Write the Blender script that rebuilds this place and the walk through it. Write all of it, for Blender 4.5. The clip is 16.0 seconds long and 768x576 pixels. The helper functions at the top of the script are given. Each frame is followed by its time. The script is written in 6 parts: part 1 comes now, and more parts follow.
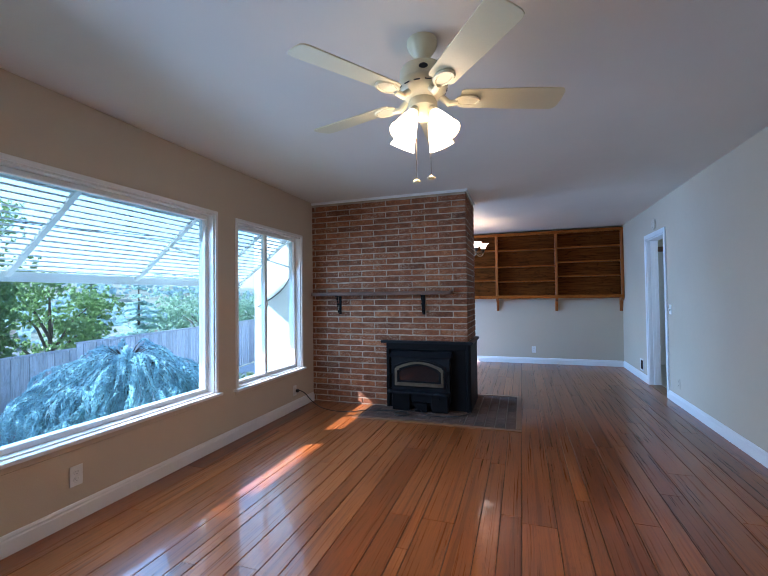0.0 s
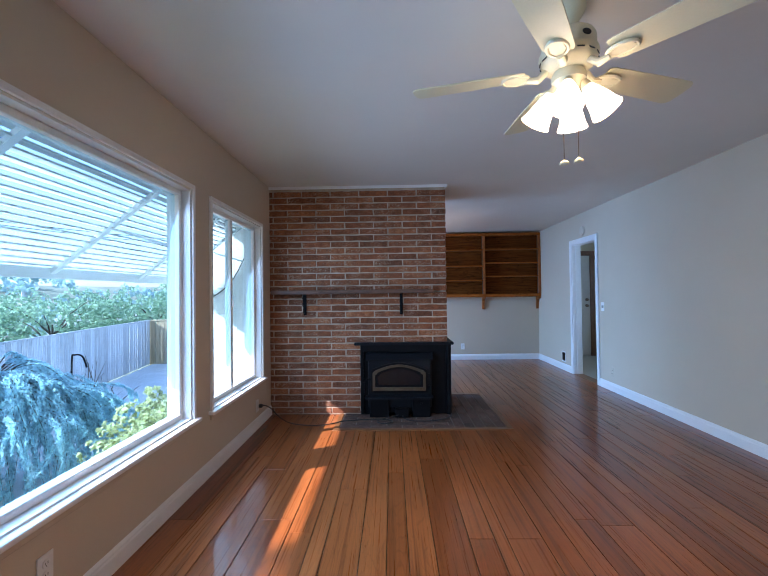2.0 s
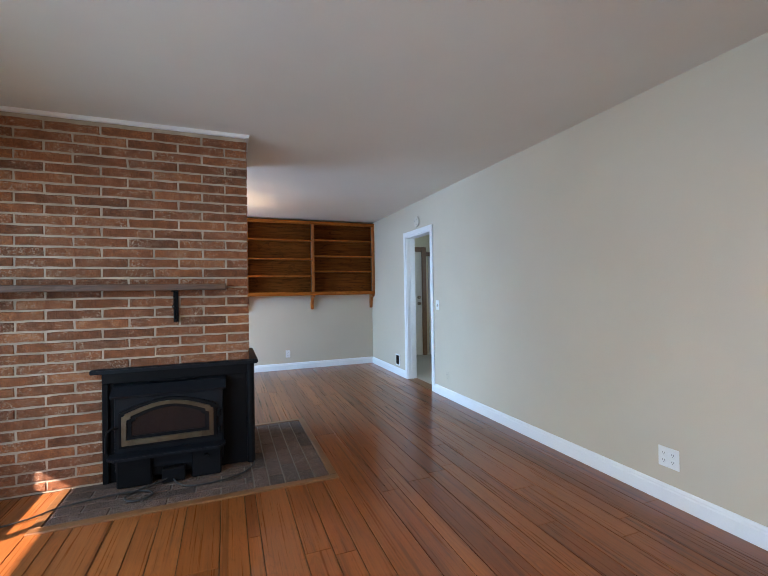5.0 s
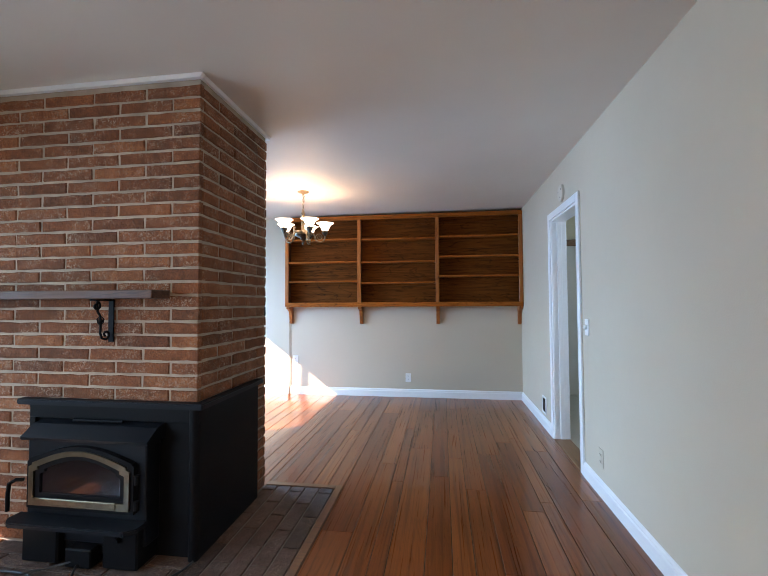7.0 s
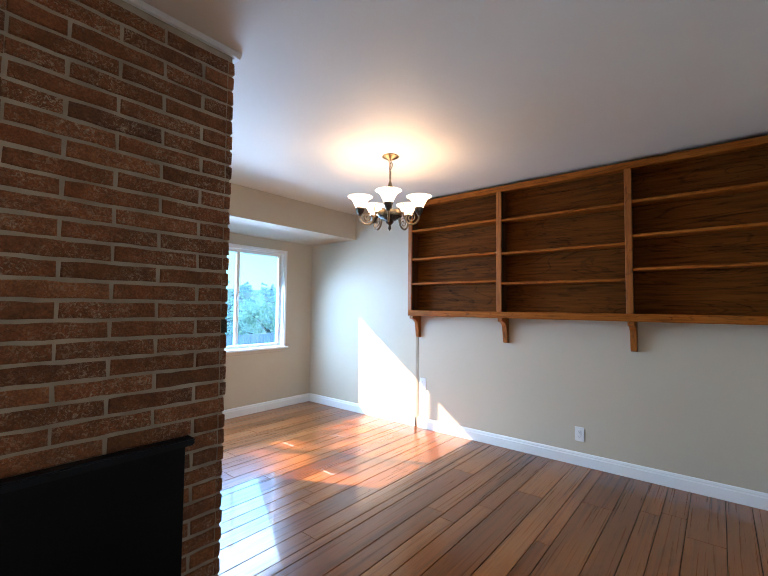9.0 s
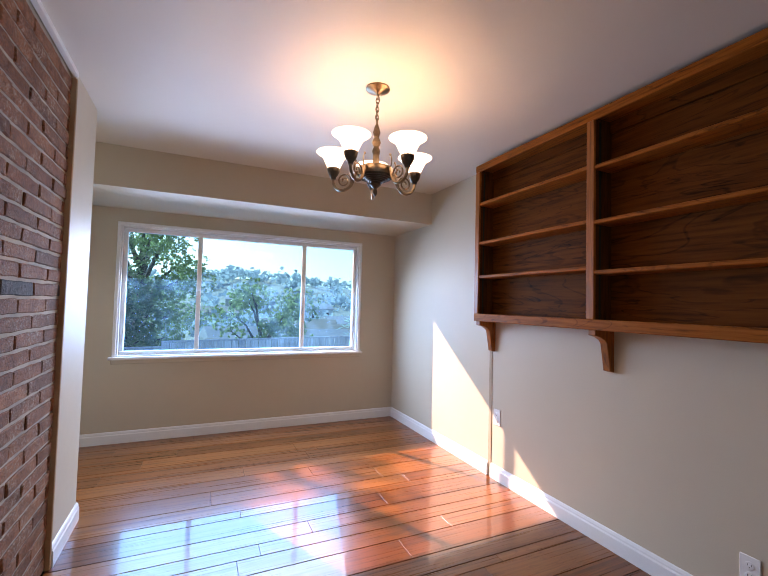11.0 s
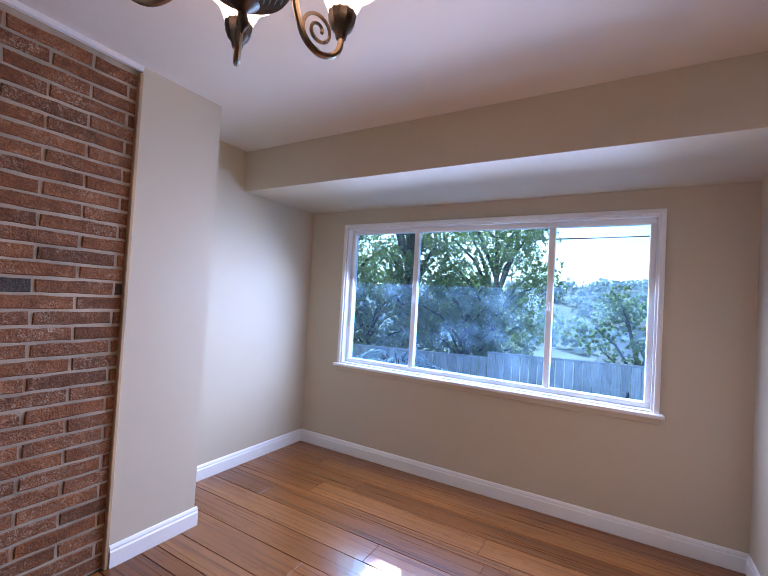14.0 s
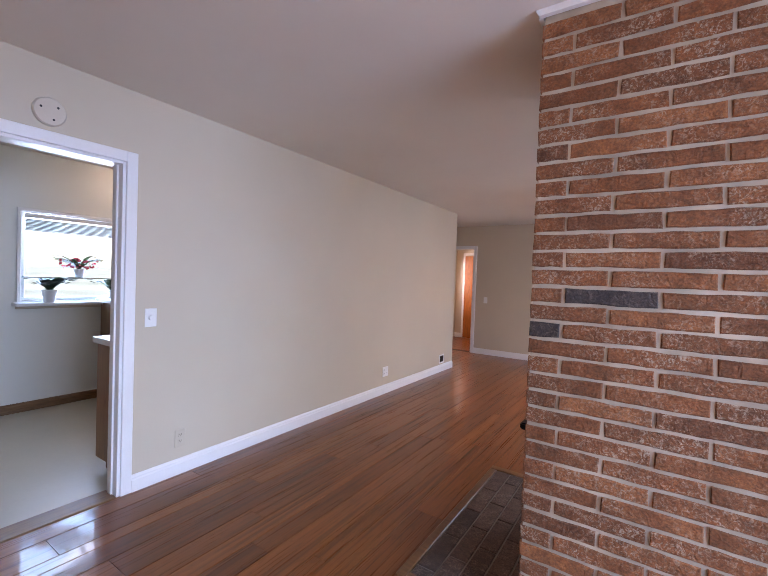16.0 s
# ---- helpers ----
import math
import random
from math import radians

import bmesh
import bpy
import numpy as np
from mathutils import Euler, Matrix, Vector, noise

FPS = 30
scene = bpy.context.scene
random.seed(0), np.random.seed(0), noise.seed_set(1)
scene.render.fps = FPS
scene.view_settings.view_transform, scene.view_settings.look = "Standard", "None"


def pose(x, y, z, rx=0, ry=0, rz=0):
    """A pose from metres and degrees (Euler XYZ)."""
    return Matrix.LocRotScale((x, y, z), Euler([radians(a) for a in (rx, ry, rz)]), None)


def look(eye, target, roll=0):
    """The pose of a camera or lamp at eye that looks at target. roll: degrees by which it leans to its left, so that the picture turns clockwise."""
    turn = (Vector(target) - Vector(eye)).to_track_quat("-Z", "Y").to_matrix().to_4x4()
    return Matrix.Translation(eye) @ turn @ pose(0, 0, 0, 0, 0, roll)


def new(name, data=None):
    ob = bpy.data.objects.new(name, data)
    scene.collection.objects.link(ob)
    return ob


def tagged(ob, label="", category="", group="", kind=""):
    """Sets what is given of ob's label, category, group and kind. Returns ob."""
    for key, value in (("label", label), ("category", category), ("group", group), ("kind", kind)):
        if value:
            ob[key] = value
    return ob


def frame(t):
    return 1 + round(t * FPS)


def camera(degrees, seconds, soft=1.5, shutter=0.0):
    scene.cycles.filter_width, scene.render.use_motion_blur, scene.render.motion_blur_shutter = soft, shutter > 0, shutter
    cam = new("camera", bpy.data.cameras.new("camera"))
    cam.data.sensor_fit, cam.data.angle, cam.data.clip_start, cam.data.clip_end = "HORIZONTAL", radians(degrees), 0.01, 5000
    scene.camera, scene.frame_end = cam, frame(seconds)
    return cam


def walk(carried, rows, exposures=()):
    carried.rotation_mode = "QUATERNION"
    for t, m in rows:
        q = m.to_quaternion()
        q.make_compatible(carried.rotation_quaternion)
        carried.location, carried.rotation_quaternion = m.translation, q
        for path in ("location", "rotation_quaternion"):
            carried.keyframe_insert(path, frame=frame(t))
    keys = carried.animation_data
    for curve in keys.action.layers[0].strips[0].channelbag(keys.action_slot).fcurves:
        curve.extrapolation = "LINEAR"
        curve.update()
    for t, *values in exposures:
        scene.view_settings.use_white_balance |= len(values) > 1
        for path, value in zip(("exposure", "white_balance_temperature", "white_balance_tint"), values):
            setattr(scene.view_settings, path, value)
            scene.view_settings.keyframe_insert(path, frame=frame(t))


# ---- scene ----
cam = camera(87.0, 16.0, 0.75)
PATH = [
    (0, (0.686, 0.621, 1.269), (0.044, 2.515, 1.311), -0.7),
    (0.5, (0.397, 0.633, 1.275), (-0.057, 2.581, 1.315), -0.8),
    (1, (0.129, 0.622, 1.266), (-0.153, 2.602, 1.308), -0.8),
    (1.5, (-0.177, 0.713, 1.25), (-0.317, 2.708, 1.285), -0.7),
    (2, (-0.453, 0.774, 1.272), (-0.494, 2.773, 1.304), -0.7),
    (2.5, (-0.624, 0.789, 1.269), (-0.515, 2.786, 1.293), -0.8),
    (3, (-0.743, 0.909, 1.256), (-0.412, 2.882, 1.272), -0.8),
    (3.5, (-0.749, 1.085, 1.257), (-0.221, 3.014, 1.268), -0.9),
    (4, (-0.625, 1.321, 1.259), (0.034, 3.209, 1.268), -0.9),
    (4.5, (-0.347, 1.598, 1.259), (0.384, 3.46, 1.27), -0.9),
    (4.7, (-0.224, 1.721, 1.258), (0.524, 3.576, 1.269), -0.9),
    (6.8, (1.245, 3.049, 1.247), (1.091, 5.042, 1.317), -0.4),
    (7, (1.345, 3.207, 1.259), (1.061, 5.186, 1.329), -0.3),
    (7.5, (1.53, 3.63, 1.263), (0.955, 5.544, 1.343), -0.1),
    (8, (1.696, 4.083, 1.28), (0.862, 5.899, 1.359), 0.1),
    (8.5, (1.771, 4.535, 1.282), (0.708, 6.227, 1.365), 0.5),
    (9, (1.8, 4.949, 1.291), (0.527, 6.488, 1.384), 0.6),
    (9.5, (1.829, 5.309, 1.308), (0.361, 6.664, 1.399), 0.8),
    (9.7, (1.835, 5.462, 1.332), (0.298, 6.739, 1.423), 0.8),
    (11.8, (1.719, 7.023, 1.274), (-0.178, 7.653, 1.356), 1.8),
    (12, (1.657, 7.121, 1.266), (-0.253, 7.708, 1.352), 1.8),
    (12.5, (1.440, 7.425, 1.268), (-0.517, 7.829, 1.361), 1.9),
    (13, (1.144, 7.727, 1.288), (-0.852, 7.827, 1.379), 2.3),
    (13.5, (0.795, 7.891, 1.333), (-1.166, 7.505, 1.407), 2.7),
    (14, (0.406, 7.977, 1.365), (-1.317, 6.964, 1.417), 3.3),
    (14.5, (0.063, 7.944, 1.393), (-1.145, 6.35, 1.408), 3.6),
    (15, (-0.174, 7.794, 1.401), (-0.645, 5.85, 1.390), 3.4),
    (15.5, (-0.287, 7.688, 1.406), (0.125, 5.731, 1.370), 3.2),
    (16, (-0.279, 7.548, 1.377), (0.829, 5.885, 1.329), 2.1),
]
EXPOSURES = [
    (0.0, 1.68, 6100, 24), (1.0, 1.64, 6050, 25), (2.5, 1.74, 6250, 25), (4.7, 2.1, 7400, 23), (7.0, 2.1, 7600, 25), (8.5, 2.05, 8100, 26), (9.1, 1.9, 8000, 25), (9.7, 1.78, 7300, 25),
    (12.0, 1.12, 10600, 54), (13.0, 1.1, 10400, 53), (13.6, 1.22, 8900, 50), (14.5, 1.5, 8150, 48), (15.0, 1.56, 8250, 47), (16.0, 1.97, 8500, 46),
]
walk(cam, [(t, look(eye, target, roll)) for t, eye, target, roll in PATH], EXPOSURES)

# ---- world, sun, daylight ----
SUN_FROM = Vector((-1.94, -1.0, 1.46)).normalized()
world = bpy.data.worlds.new("sky")
scene.world = world
world.use_nodes = True
wn = world.node_tree
sky = wn.nodes.new("ShaderNodeTexSky")
sky.sky_type = "NISHITA"
sky.sun_disc = False
sky.sun_elevation = math.asin(SUN_FROM.z)
sky.sun_rotation = math.atan2(SUN_FROM.x, SUN_FROM.y)
sky.air_density, sky.dust_density, sky.ozone_density = 1.0, 1.2, 1.5
wn.links.new(sky.outputs[0], wn.nodes["Background"].inputs[0])
wn.nodes["Background"].inputs[1].default_value = 0.15

sun = new("sun", bpy.data.lights.new("sun", "SUN"))
sun.data.energy, sun.data.angle, sun.data.color = 5.0, radians(0.55), (1.0, 0.98, 0.94)
sun.matrix_world = look(SUN_FROM * 30, (0, 0, 0))


def window_light(name, centre, toward, size_x, size_y, watts, color=(0.40, 0.68, 1.0), spread=180.0):
    """Sky light that enters through a window's opening; the hall's opening is made up."""
    lamp = bpy.data.lights.new(name, "AREA")
    lamp.shape, lamp.size, lamp.size_y, lamp.energy, lamp.color = "RECTANGLE", size_x, size_y, watts, color
    lamp.spread = radians(spread)
    ob = new(name, lamp)
    ob.matrix_world = look(centre, toward)
    return ob


window_light("daylight_living_large", (-1.93, 2.08, 1.23), (0.0, 2.3, 0.45), 2.5, 1.4, 21, spread=150.0)
window_light("daylight_living_small", (-1.93, 4.25, 1.23), (0.0, 4.35, 0.45), 1.05, 1.4, 5, spread=150.0)
window_light("daylight_dining", (-2.70, 7.0, 1.38), (0.0, 7.0, -0.4), 2.2, 1.12, 58, (0.28, 0.585, 1.0), spread=156.0)
window_light("daylight_kitchen", (4.72, 5.75, 1.45), (3.0, 6.2, 0.9), 1.0, 0.8, 17)

# Added fill lamp that brightens the hall; no window is known there.
window_light("daylight_hall", (3.92, -1.0, 1.5), (2.6, -0.9, 1.0), 0.8, 0.9, 8, (0.85, 0.92, 1.0))


def bulb(name, place, watts, color=(1.0, 0.72, 0.42), radius=0.03):
    lamp = bpy.data.lights.new(name, "POINT")
    lamp.energy, lamp.color, lamp.shadow_soft_size = watts, color, radius
    ob = new(name, lamp)
    ob.location = place
    return ob


# ---- materials ----
def graph(name):
    m = bpy.data.materials.new(name)
    m.use_nodes = True
    return m, m.node_tree, m.node_tree.nodes["Principled BSDF"]


def node(nt, kind, **kw):
    n = nt.nodes.new(kind)
    for k, v in kw.items():
        if k in ("Scale", "Detail", "Roughness", "Distortion", "Strength", "Distance", "Fac", "Height", "Blend"):
            n.inputs[k].default_value = v
    return n


def coords(nt, stretch=(1, 1, 1), jitter=False):
    """Object coordinates, scaled, and shifted by each object's own random number if asked."""
    tc = nt.nodes.new("ShaderNodeTexCoord")
    mp = nt.nodes.new("ShaderNodeMapping")
    mp.inputs["Scale"].default_value = stretch
    if jitter:
        info = nt.nodes.new("ShaderNodeObjectInfo")
        mul = nt.nodes.new("ShaderNodeVectorMath")
        mul.operation = "SCALE"
        mul.inputs[0].default_value = (37.0, 53.0, 71.0)
        nt.links.new(info.outputs["Random"], mul.inputs["Scale"])
        add = nt.nodes.new("ShaderNodeVectorMath")
        nt.links.new(tc.outputs["Object"], add.inputs[0])
        nt.links.new(mul.outputs[0], add.inputs[1])
        nt.links.new(add.outputs[0], mp.inputs["Vector"])
    else:
        nt.links.new(tc.outputs["Object"], mp.inputs["Vector"])
    return mp.outputs[0]


def noise_tex(nt, vec, scale, detail=4.0, rough=0.55, dist=0.0):
    n = node(nt, "ShaderNodeTexNoise", Scale=scale, Detail=detail, Roughness=rough, Distortion=dist)
    nt.links.new(vec, n.inputs["Vector"])
    return n.outputs["Fac"]


def ramp(nt, fac, stops):
    r = nt.nodes.new("ShaderNodeValToRGB")
    els = r.color_ramp.elements
    while len(els) < len(stops):
        els.new(0.5)
    for e, (p, c) in zip(els, stops):
        e.position = p
        e.color = (*c, 1) if len(c) == 3 else c
    nt.links.new(fac, r.inputs[0])
    return r.outputs[0]


def grey(nt, fac, a, b, lo=0.0, hi=1.0):
    return ramp(nt, fac, [(lo, (a, a, a)), (hi, (b, b, b))])


def mix(nt, a, b, fac, mode="MIX"):
    n = nt.nodes.new("ShaderNodeMix")
    n.data_type, n.blend_type = "RGBA", mode
    for sock, v in ((n.inputs[0], fac), (n.inputs[6], a), (n.inputs[7], b)):
        if hasattr(v, "links"):
            nt.links.new(v, sock)
        else:
            sock.default_value = (*v, 1) if isinstance(v, tuple) else v
    return n.outputs[2]


def bump(nt, bsdf, height, strength, distance):
    b = node(nt, "ShaderNodeBump", Strength=strength, Distance=distance)
    nt.links.new(height, b.inputs["Height"])
    nt.links.new(b.outputs[0], bsdf.inputs["Normal"])


def shade(c, k):
    return tuple(min(1.0, v * k) for v in c)


def paint(name, c, rough=0.55, var=0.07, big=1.3, small=90.0, relief=0.12, metal=0.0, spec=0.5):
    """Painted or plain surface: slow mottling, fine grain, a little relief."""
    m, nt, b = graph(name)
    v = coords(nt)
    slow = noise_tex(nt, v, big, 3)
    fine = noise_tex(nt, v, small, 3)
    col = ramp(nt, slow, [(0.3, shade(c, 1 - var)), (0.7, shade(c, 1 + var))])
    col = mix(nt, col, grey(nt, fine, 0.9, 1.06), 0.5, "MULTIPLY")
    nt.links.new(col, b.inputs["Base Color"])
    nt.links.new(grey(nt, slow, max(rough - 0.08, 0.02), min(rough + 0.08, 1)), b.inputs["Roughness"])
    b.inputs["Metallic"].default_value = metal
    b.inputs["Specular IOR Level"].default_value = spec
    bump(nt, b, fine, relief, 0.002)
    return m


def wall_paint(name, c):
    """Rolled paint on plaster with orange-peel texture and faint patches."""
    m, nt, b = graph(name)
    v = coords(nt)
    slow = noise_tex(nt, v, 0.9, 4)
    mid = noise_tex(nt, v, 22.0, 4)
    fine = noise_tex(nt, v, 160.0, 3)
    col = ramp(nt, slow, [(0.3, shade(c, 0.955)), (0.7, shade(c, 1.035))])
    nt.links.new(col, b.inputs["Base Color"])
    nt.links.new(grey(nt, mid, 0.42, 0.58), b.inputs["Roughness"])
    b.inputs["Specular IOR Level"].default_value = 0.35
    h = nt.nodes.new("ShaderNodeMath")
    h.operation = "MULTIPLY_ADD"
    nt.links.new(mid, h.inputs[0])
    h.inputs[1].default_value = 0.6
    nt.links.new(fine, h.inputs[2])
    bump(nt, b, h.outputs[0], 0.16, 0.003)
    return m


def wood(name, dark, mid, light, along=1, rough=0.3, grain=26.0, streak=1.0, jitter=True, coat=0.0, tint=0.25, spec=0.5, long=1.0, vein=1.0, relief=0.10):
    """Wood whose grain runs along one axis; each piece differs a little."""
    m, nt, b = graph(name)
    st = [1.0, 1.0, 1.0]
    st[along] = 0.06 / long
    v = coords(nt, tuple(st), jitter)
    st2 = [1.0, 1.0, 1.0]
    st2[along] = 0.16 / long
    v2 = coords(nt, tuple(st2), jitter)
    fibre = noise_tex(nt, v, grain * 4, 5, 0.6)
    figure = noise_tex(nt, v2, grain * 0.42, 3, 0.55, 1.6)
    w = nt.nodes.new("ShaderNodeMath")
    w.operation = "SINE"
    k = nt.nodes.new("ShaderNodeMath")
    k.operation = "MULTIPLY"
    k.inputs[1].default_value = 34.0 * streak
    nt.links.new(figure, k.inputs[0])
    nt.links.new(k.outputs[0], w.inputs[0])
    col = ramp(nt, w.outputs[0], [(0.0, mid), (0.75, mid), (1.0, tuple(m_ + (d_ - m_) * vein for m_, d_ in zip(mid, dark)))])
    col = mix(nt, col, ramp(nt, fibre, [(0.32, dark), (0.5, mid), (0.68, light)]), 0.55)
    info = nt.nodes.new("ShaderNodeObjectInfo")
    col = mix(nt, col, grey(nt, info.outputs["Random"], 1 - tint, 1 + tint), 1.0, "MULTIPLY")
    nt.links.new(col, b.inputs["Base Color"])
    nt.links.new(grey(nt, fibre, rough - 0.05, rough + 0.09), b.inputs["Roughness"])
    b.inputs["Specular IOR Level"].default_value = spec
    b.inputs["Coat Weight"].default_value = coat
    b.inputs["Coat Roughness"].default_value = 0.035
    bump(nt, b, fibre, relief, 0.0015)
    return m


def floor_wood(name):
    """Old varnished floor boards: each its own tone, long dark growth lines, a clear glossy coat."""
    m, nt, b = graph(name)
    fine = noise_tex(nt, coords(nt, (1.0, 0.012, 1.0), True), 95.0, 4, 0.6)
    lines = noise_tex(nt, coords(nt, (1.0, 0.018, 1.0), True), 34.0, 3, 0.5, 0.3)
    figure = noise_tex(nt, coords(nt, (1.0, 0.13, 1.0), True), 9.0, 3, 0.55, 1.4)
    slow = noise_tex(nt, coords(nt), 1.1, 3)
    info = nt.nodes.new("ShaderNodeObjectInfo")
    col = ramp(nt, info.outputs["Random"], [(0.0, (0.18, 0.046, 0.0105)), (0.35, (0.235, 0.065, 0.015)), (0.7, (0.275, 0.079, 0.0195)), (1.0, (0.32, 0.098, 0.026))])
    col = mix(nt, col, grey(nt, fine, 0.74, 1.18, 0.3, 0.7), 0.8, "MULTIPLY")
    col = mix(nt, col, ramp(nt, lines, [(0.36, (0.42, 0.30, 0.22)), (0.43, (0.92, 0.9, 0.88)), (0.56, (1, 1, 1)), (0.70, (1.14, 1.12, 1.1))]), 0.6, "MULTIPLY")
    w = nt.nodes.new("ShaderNodeMath")
    w.operation = "SINE"
    k = nt.nodes.new("ShaderNodeMath")
    k.operation = "MULTIPLY"
    k.inputs[1].default_value = 46.0
    nt.links.new(figure, k.inputs[0])
    nt.links.new(k.outputs[0], w.inputs[0])
    col = mix(nt, col, ramp(nt, w.outputs[0], [(0.0, (1, 1, 1)), (0.7, (1, 1, 1)), (1.0, (0.55, 0.48, 0.42))]), 0.4, "MULTIPLY")
    col = mix(nt, col, grey(nt, slow, 0.86, 1.12, 0.3, 0.7), 1.0, "MULTIPLY")
    nt.links.new(col, b.inputs["Base Color"])
    nt.links.new(grey(nt, fine, 0.22, 0.36), b.inputs["Roughness"])
    b.inputs["Specular IOR Level"].default_value = 0.3
    b.inputs["Coat Weight"].default_value = 0.4
    nt.links.new(grey(nt, slow, 0.02, 0.06, 0.3, 0.7), b.inputs["Coat Roughness"])
    bump(nt, b, fine, 0.02, 0.0015)
    wave = node(nt, "ShaderNodeBump", Strength=0.05, Distance=0.01)
    nt.links.new(noise_tex(nt, coords(nt, (1.0, 0.35, 1.0), True), 14.0, 3), wave.inputs["Height"])
    nt.links.new(wave.outputs[0], b.inputs["Coat Normal"])
    return m


def brick_mat(name, stops, chalk=0.5):
    """Wire-cut brick: each its own tone, rough face, chalky lime smears."""
    m, nt, b = graph(name)
    v = coords(nt, (1, 1, 1), True)
    info = nt.nodes.new("ShaderNodeObjectInfo")
    base = ramp(nt, info.outputs["Random"], stops)
    mott = noise_tex(nt, v, 16.0, 5, 0.6)
    fine = noise_tex(nt, v, 120.0, 4, 0.65)
    col = mix(nt, base, grey(nt, mott, 0.62, 1.35, 0.25, 0.75), 1.0, "MULTIPLY")
    pits = ramp(nt, noise_tex(nt, v, 70.0, 5, 0.7, 1.4), [(0.50, (0, 0, 0)), (0.64, (1, 1, 1))])
    smear = ramp(nt, noise_tex(nt, v, 4.0, 4, 0.6), [(0.42, (0.06, 0.06, 0.06)), (0.62, (1, 1, 1))])
    f = mix(nt, pits, smear, 1.0, "MULTIPLY")
    sc = nt.nodes.new("ShaderNodeMath")
    sc.operation = "MULTIPLY"
    nt.links.new(f, sc.inputs[0])
    sc.inputs[1].default_value = chalk
    col = mix(nt, col, grey(nt, fine, 0.55, 1.2, 0.36, 0.62), 0.8, "MULTIPLY")
    col = mix(nt, col, (0.50, 0.38, 0.28), sc.outputs[0])
    nt.links.new(col, b.inputs["Base Color"])
    b.inputs["Roughness"].default_value = 0.85
    dents = noise_tex(nt, v, 48.0, 4, 0.6, 1.2)
    bump(nt, b, dents, 0.9, 0.012)
    return m


def glass(name, tint=(0.72, 0.91, 1.0)):
    """Clear window glass: see-through, with gloss by Fresnel."""
    m = bpy.data.materials.new(name)
    m.use_nodes = True
    nt = m.node_tree
    nt.nodes.remove(nt.nodes["Principled BSDF"])
    tr = nt.nodes.new("ShaderNodeBsdfTransparent")
    tr.inputs[0].default_value = (*tint, 1)
    gl = nt.nodes.new("ShaderNodeBsdfGlossy")
    gl.inputs["Roughness"].default_value = 0.02
    lw = nt.nodes.new("ShaderNodeLayerWeight")
    pw = nt.nodes.new("ShaderNodeMath")
    pw.operation = "POWER"
    pw.inputs[1].default_value = 5.0
    nt.links.new(lw.outputs["Facing"], pw.inputs[0])
    fr = nt.nodes.new("ShaderNodeMath")
    fr.operation = "MULTIPLY_ADD"
    fr.inputs[1].default_value, fr.inputs[2].default_value = 0.6, 0.025
    nt.links.new(pw.outputs[0], fr.inputs[0])
    mx = nt.nodes.new("ShaderNodeMixShader")
    nt.links.new(fr.outputs[0], mx.inputs[0])
    nt.links.new(tr.outputs[0], mx.inputs[1])
    nt.links.new(gl.outputs[0], mx.inputs[2])
    nt.links.new(mx.outputs[0], nt.nodes["Material Output"].inputs[0])
    return m


def dusty_glass(name):
    """Window glass with a film of dust in soft patches, bluish where it is thick."""
    m = glass(name, (0.42, 0.80, 1.0))
    nt = m.node_tree
    out = nt.nodes["Material Output"]
    clear = out.inputs[0].links[0].from_socket
    v = coords(nt)
    fac = ramp(nt, noise_tex(nt, v, 5.5, 3, 0.5), [(0.45, (0.004, 0.004, 0.004)), (0.75, (0.024, 0.024, 0.024))])
    d = nt.nodes.new("ShaderNodeBsdfTranslucent")
    d.inputs[0].default_value = (0.24, 0.66, 0.95, 1)
    mx = nt.nodes.new("ShaderNodeMixShader")
    nt.links.new(fac, mx.inputs[0])
    nt.links.new(clear, mx.inputs[1])
    nt.links.new(d.outputs[0], mx.inputs[2])
    nt.links.new(mx.outputs[0], out.inputs[0])
    return m


def metal(name, c, rough=0.35, var=0.15):
    m, nt, b = graph(name)
    v = coords(nt)
    n = noise_tex(nt, v, 30.0, 4)
    nt.links.new(ramp(nt, n, [(0.3, shade(c, 1 - var)), (0.7, shade(c, 1 + var))]), b.inputs["Base Color"])
    nt.links.new(grey(nt, n, rough - 0.08, rough + 0.1), b.inputs["Roughness"])
    b.inputs["Metallic"].default_value = 1.0
    return m


def lamp_glass(name, c, strength, base=(0.9, 0.88, 0.82)):
    """Frosted glass of a lit lamp."""
    m, nt, b = graph(name)
    v = coords(nt)
    n = noise_tex(nt, v, 9.0, 4, 0.6, 1.0)
    b.inputs["Base Color"].default_value = (*base, 1)
    b.inputs["Roughness"].default_value = 0.45
    nt.links.new(ramp(nt, n, [(0.3, shade(c, 0.82)), (0.7, c)]), b.inputs["Emission Color"])
    b.inputs["Emission Strength"].default_value = strength
    return m


def leaf_mat(name, c1, c2, rough=0.55, through_light=0.35):
    m, nt, b = graph(name)
    g = nt.nodes.new("ShaderNodeNewGeometry")
    nt.links.new(ramp(nt, g.outputs["Random Per Island"], [(0.0, c1), (1.0, c2)]), b.inputs["Base Color"])
    b.inputs["Roughness"].default_value = rough
    t = nt.nodes.new("ShaderNodeBsdfTranslucent")
    t.inputs[0].default_value = (*shade(c2, 1.3), 1)
    mx = nt.nodes.new("ShaderNodeMixShader")
    mx.inputs[0].default_value = through_light
    nt.links.new(b.outputs[0], mx.inputs[1])
    nt.links.new(t.outputs[0], mx.inputs[2])
    nt.links.new(mx.outputs[0], nt.nodes["Material Output"].inputs[0])
    return m


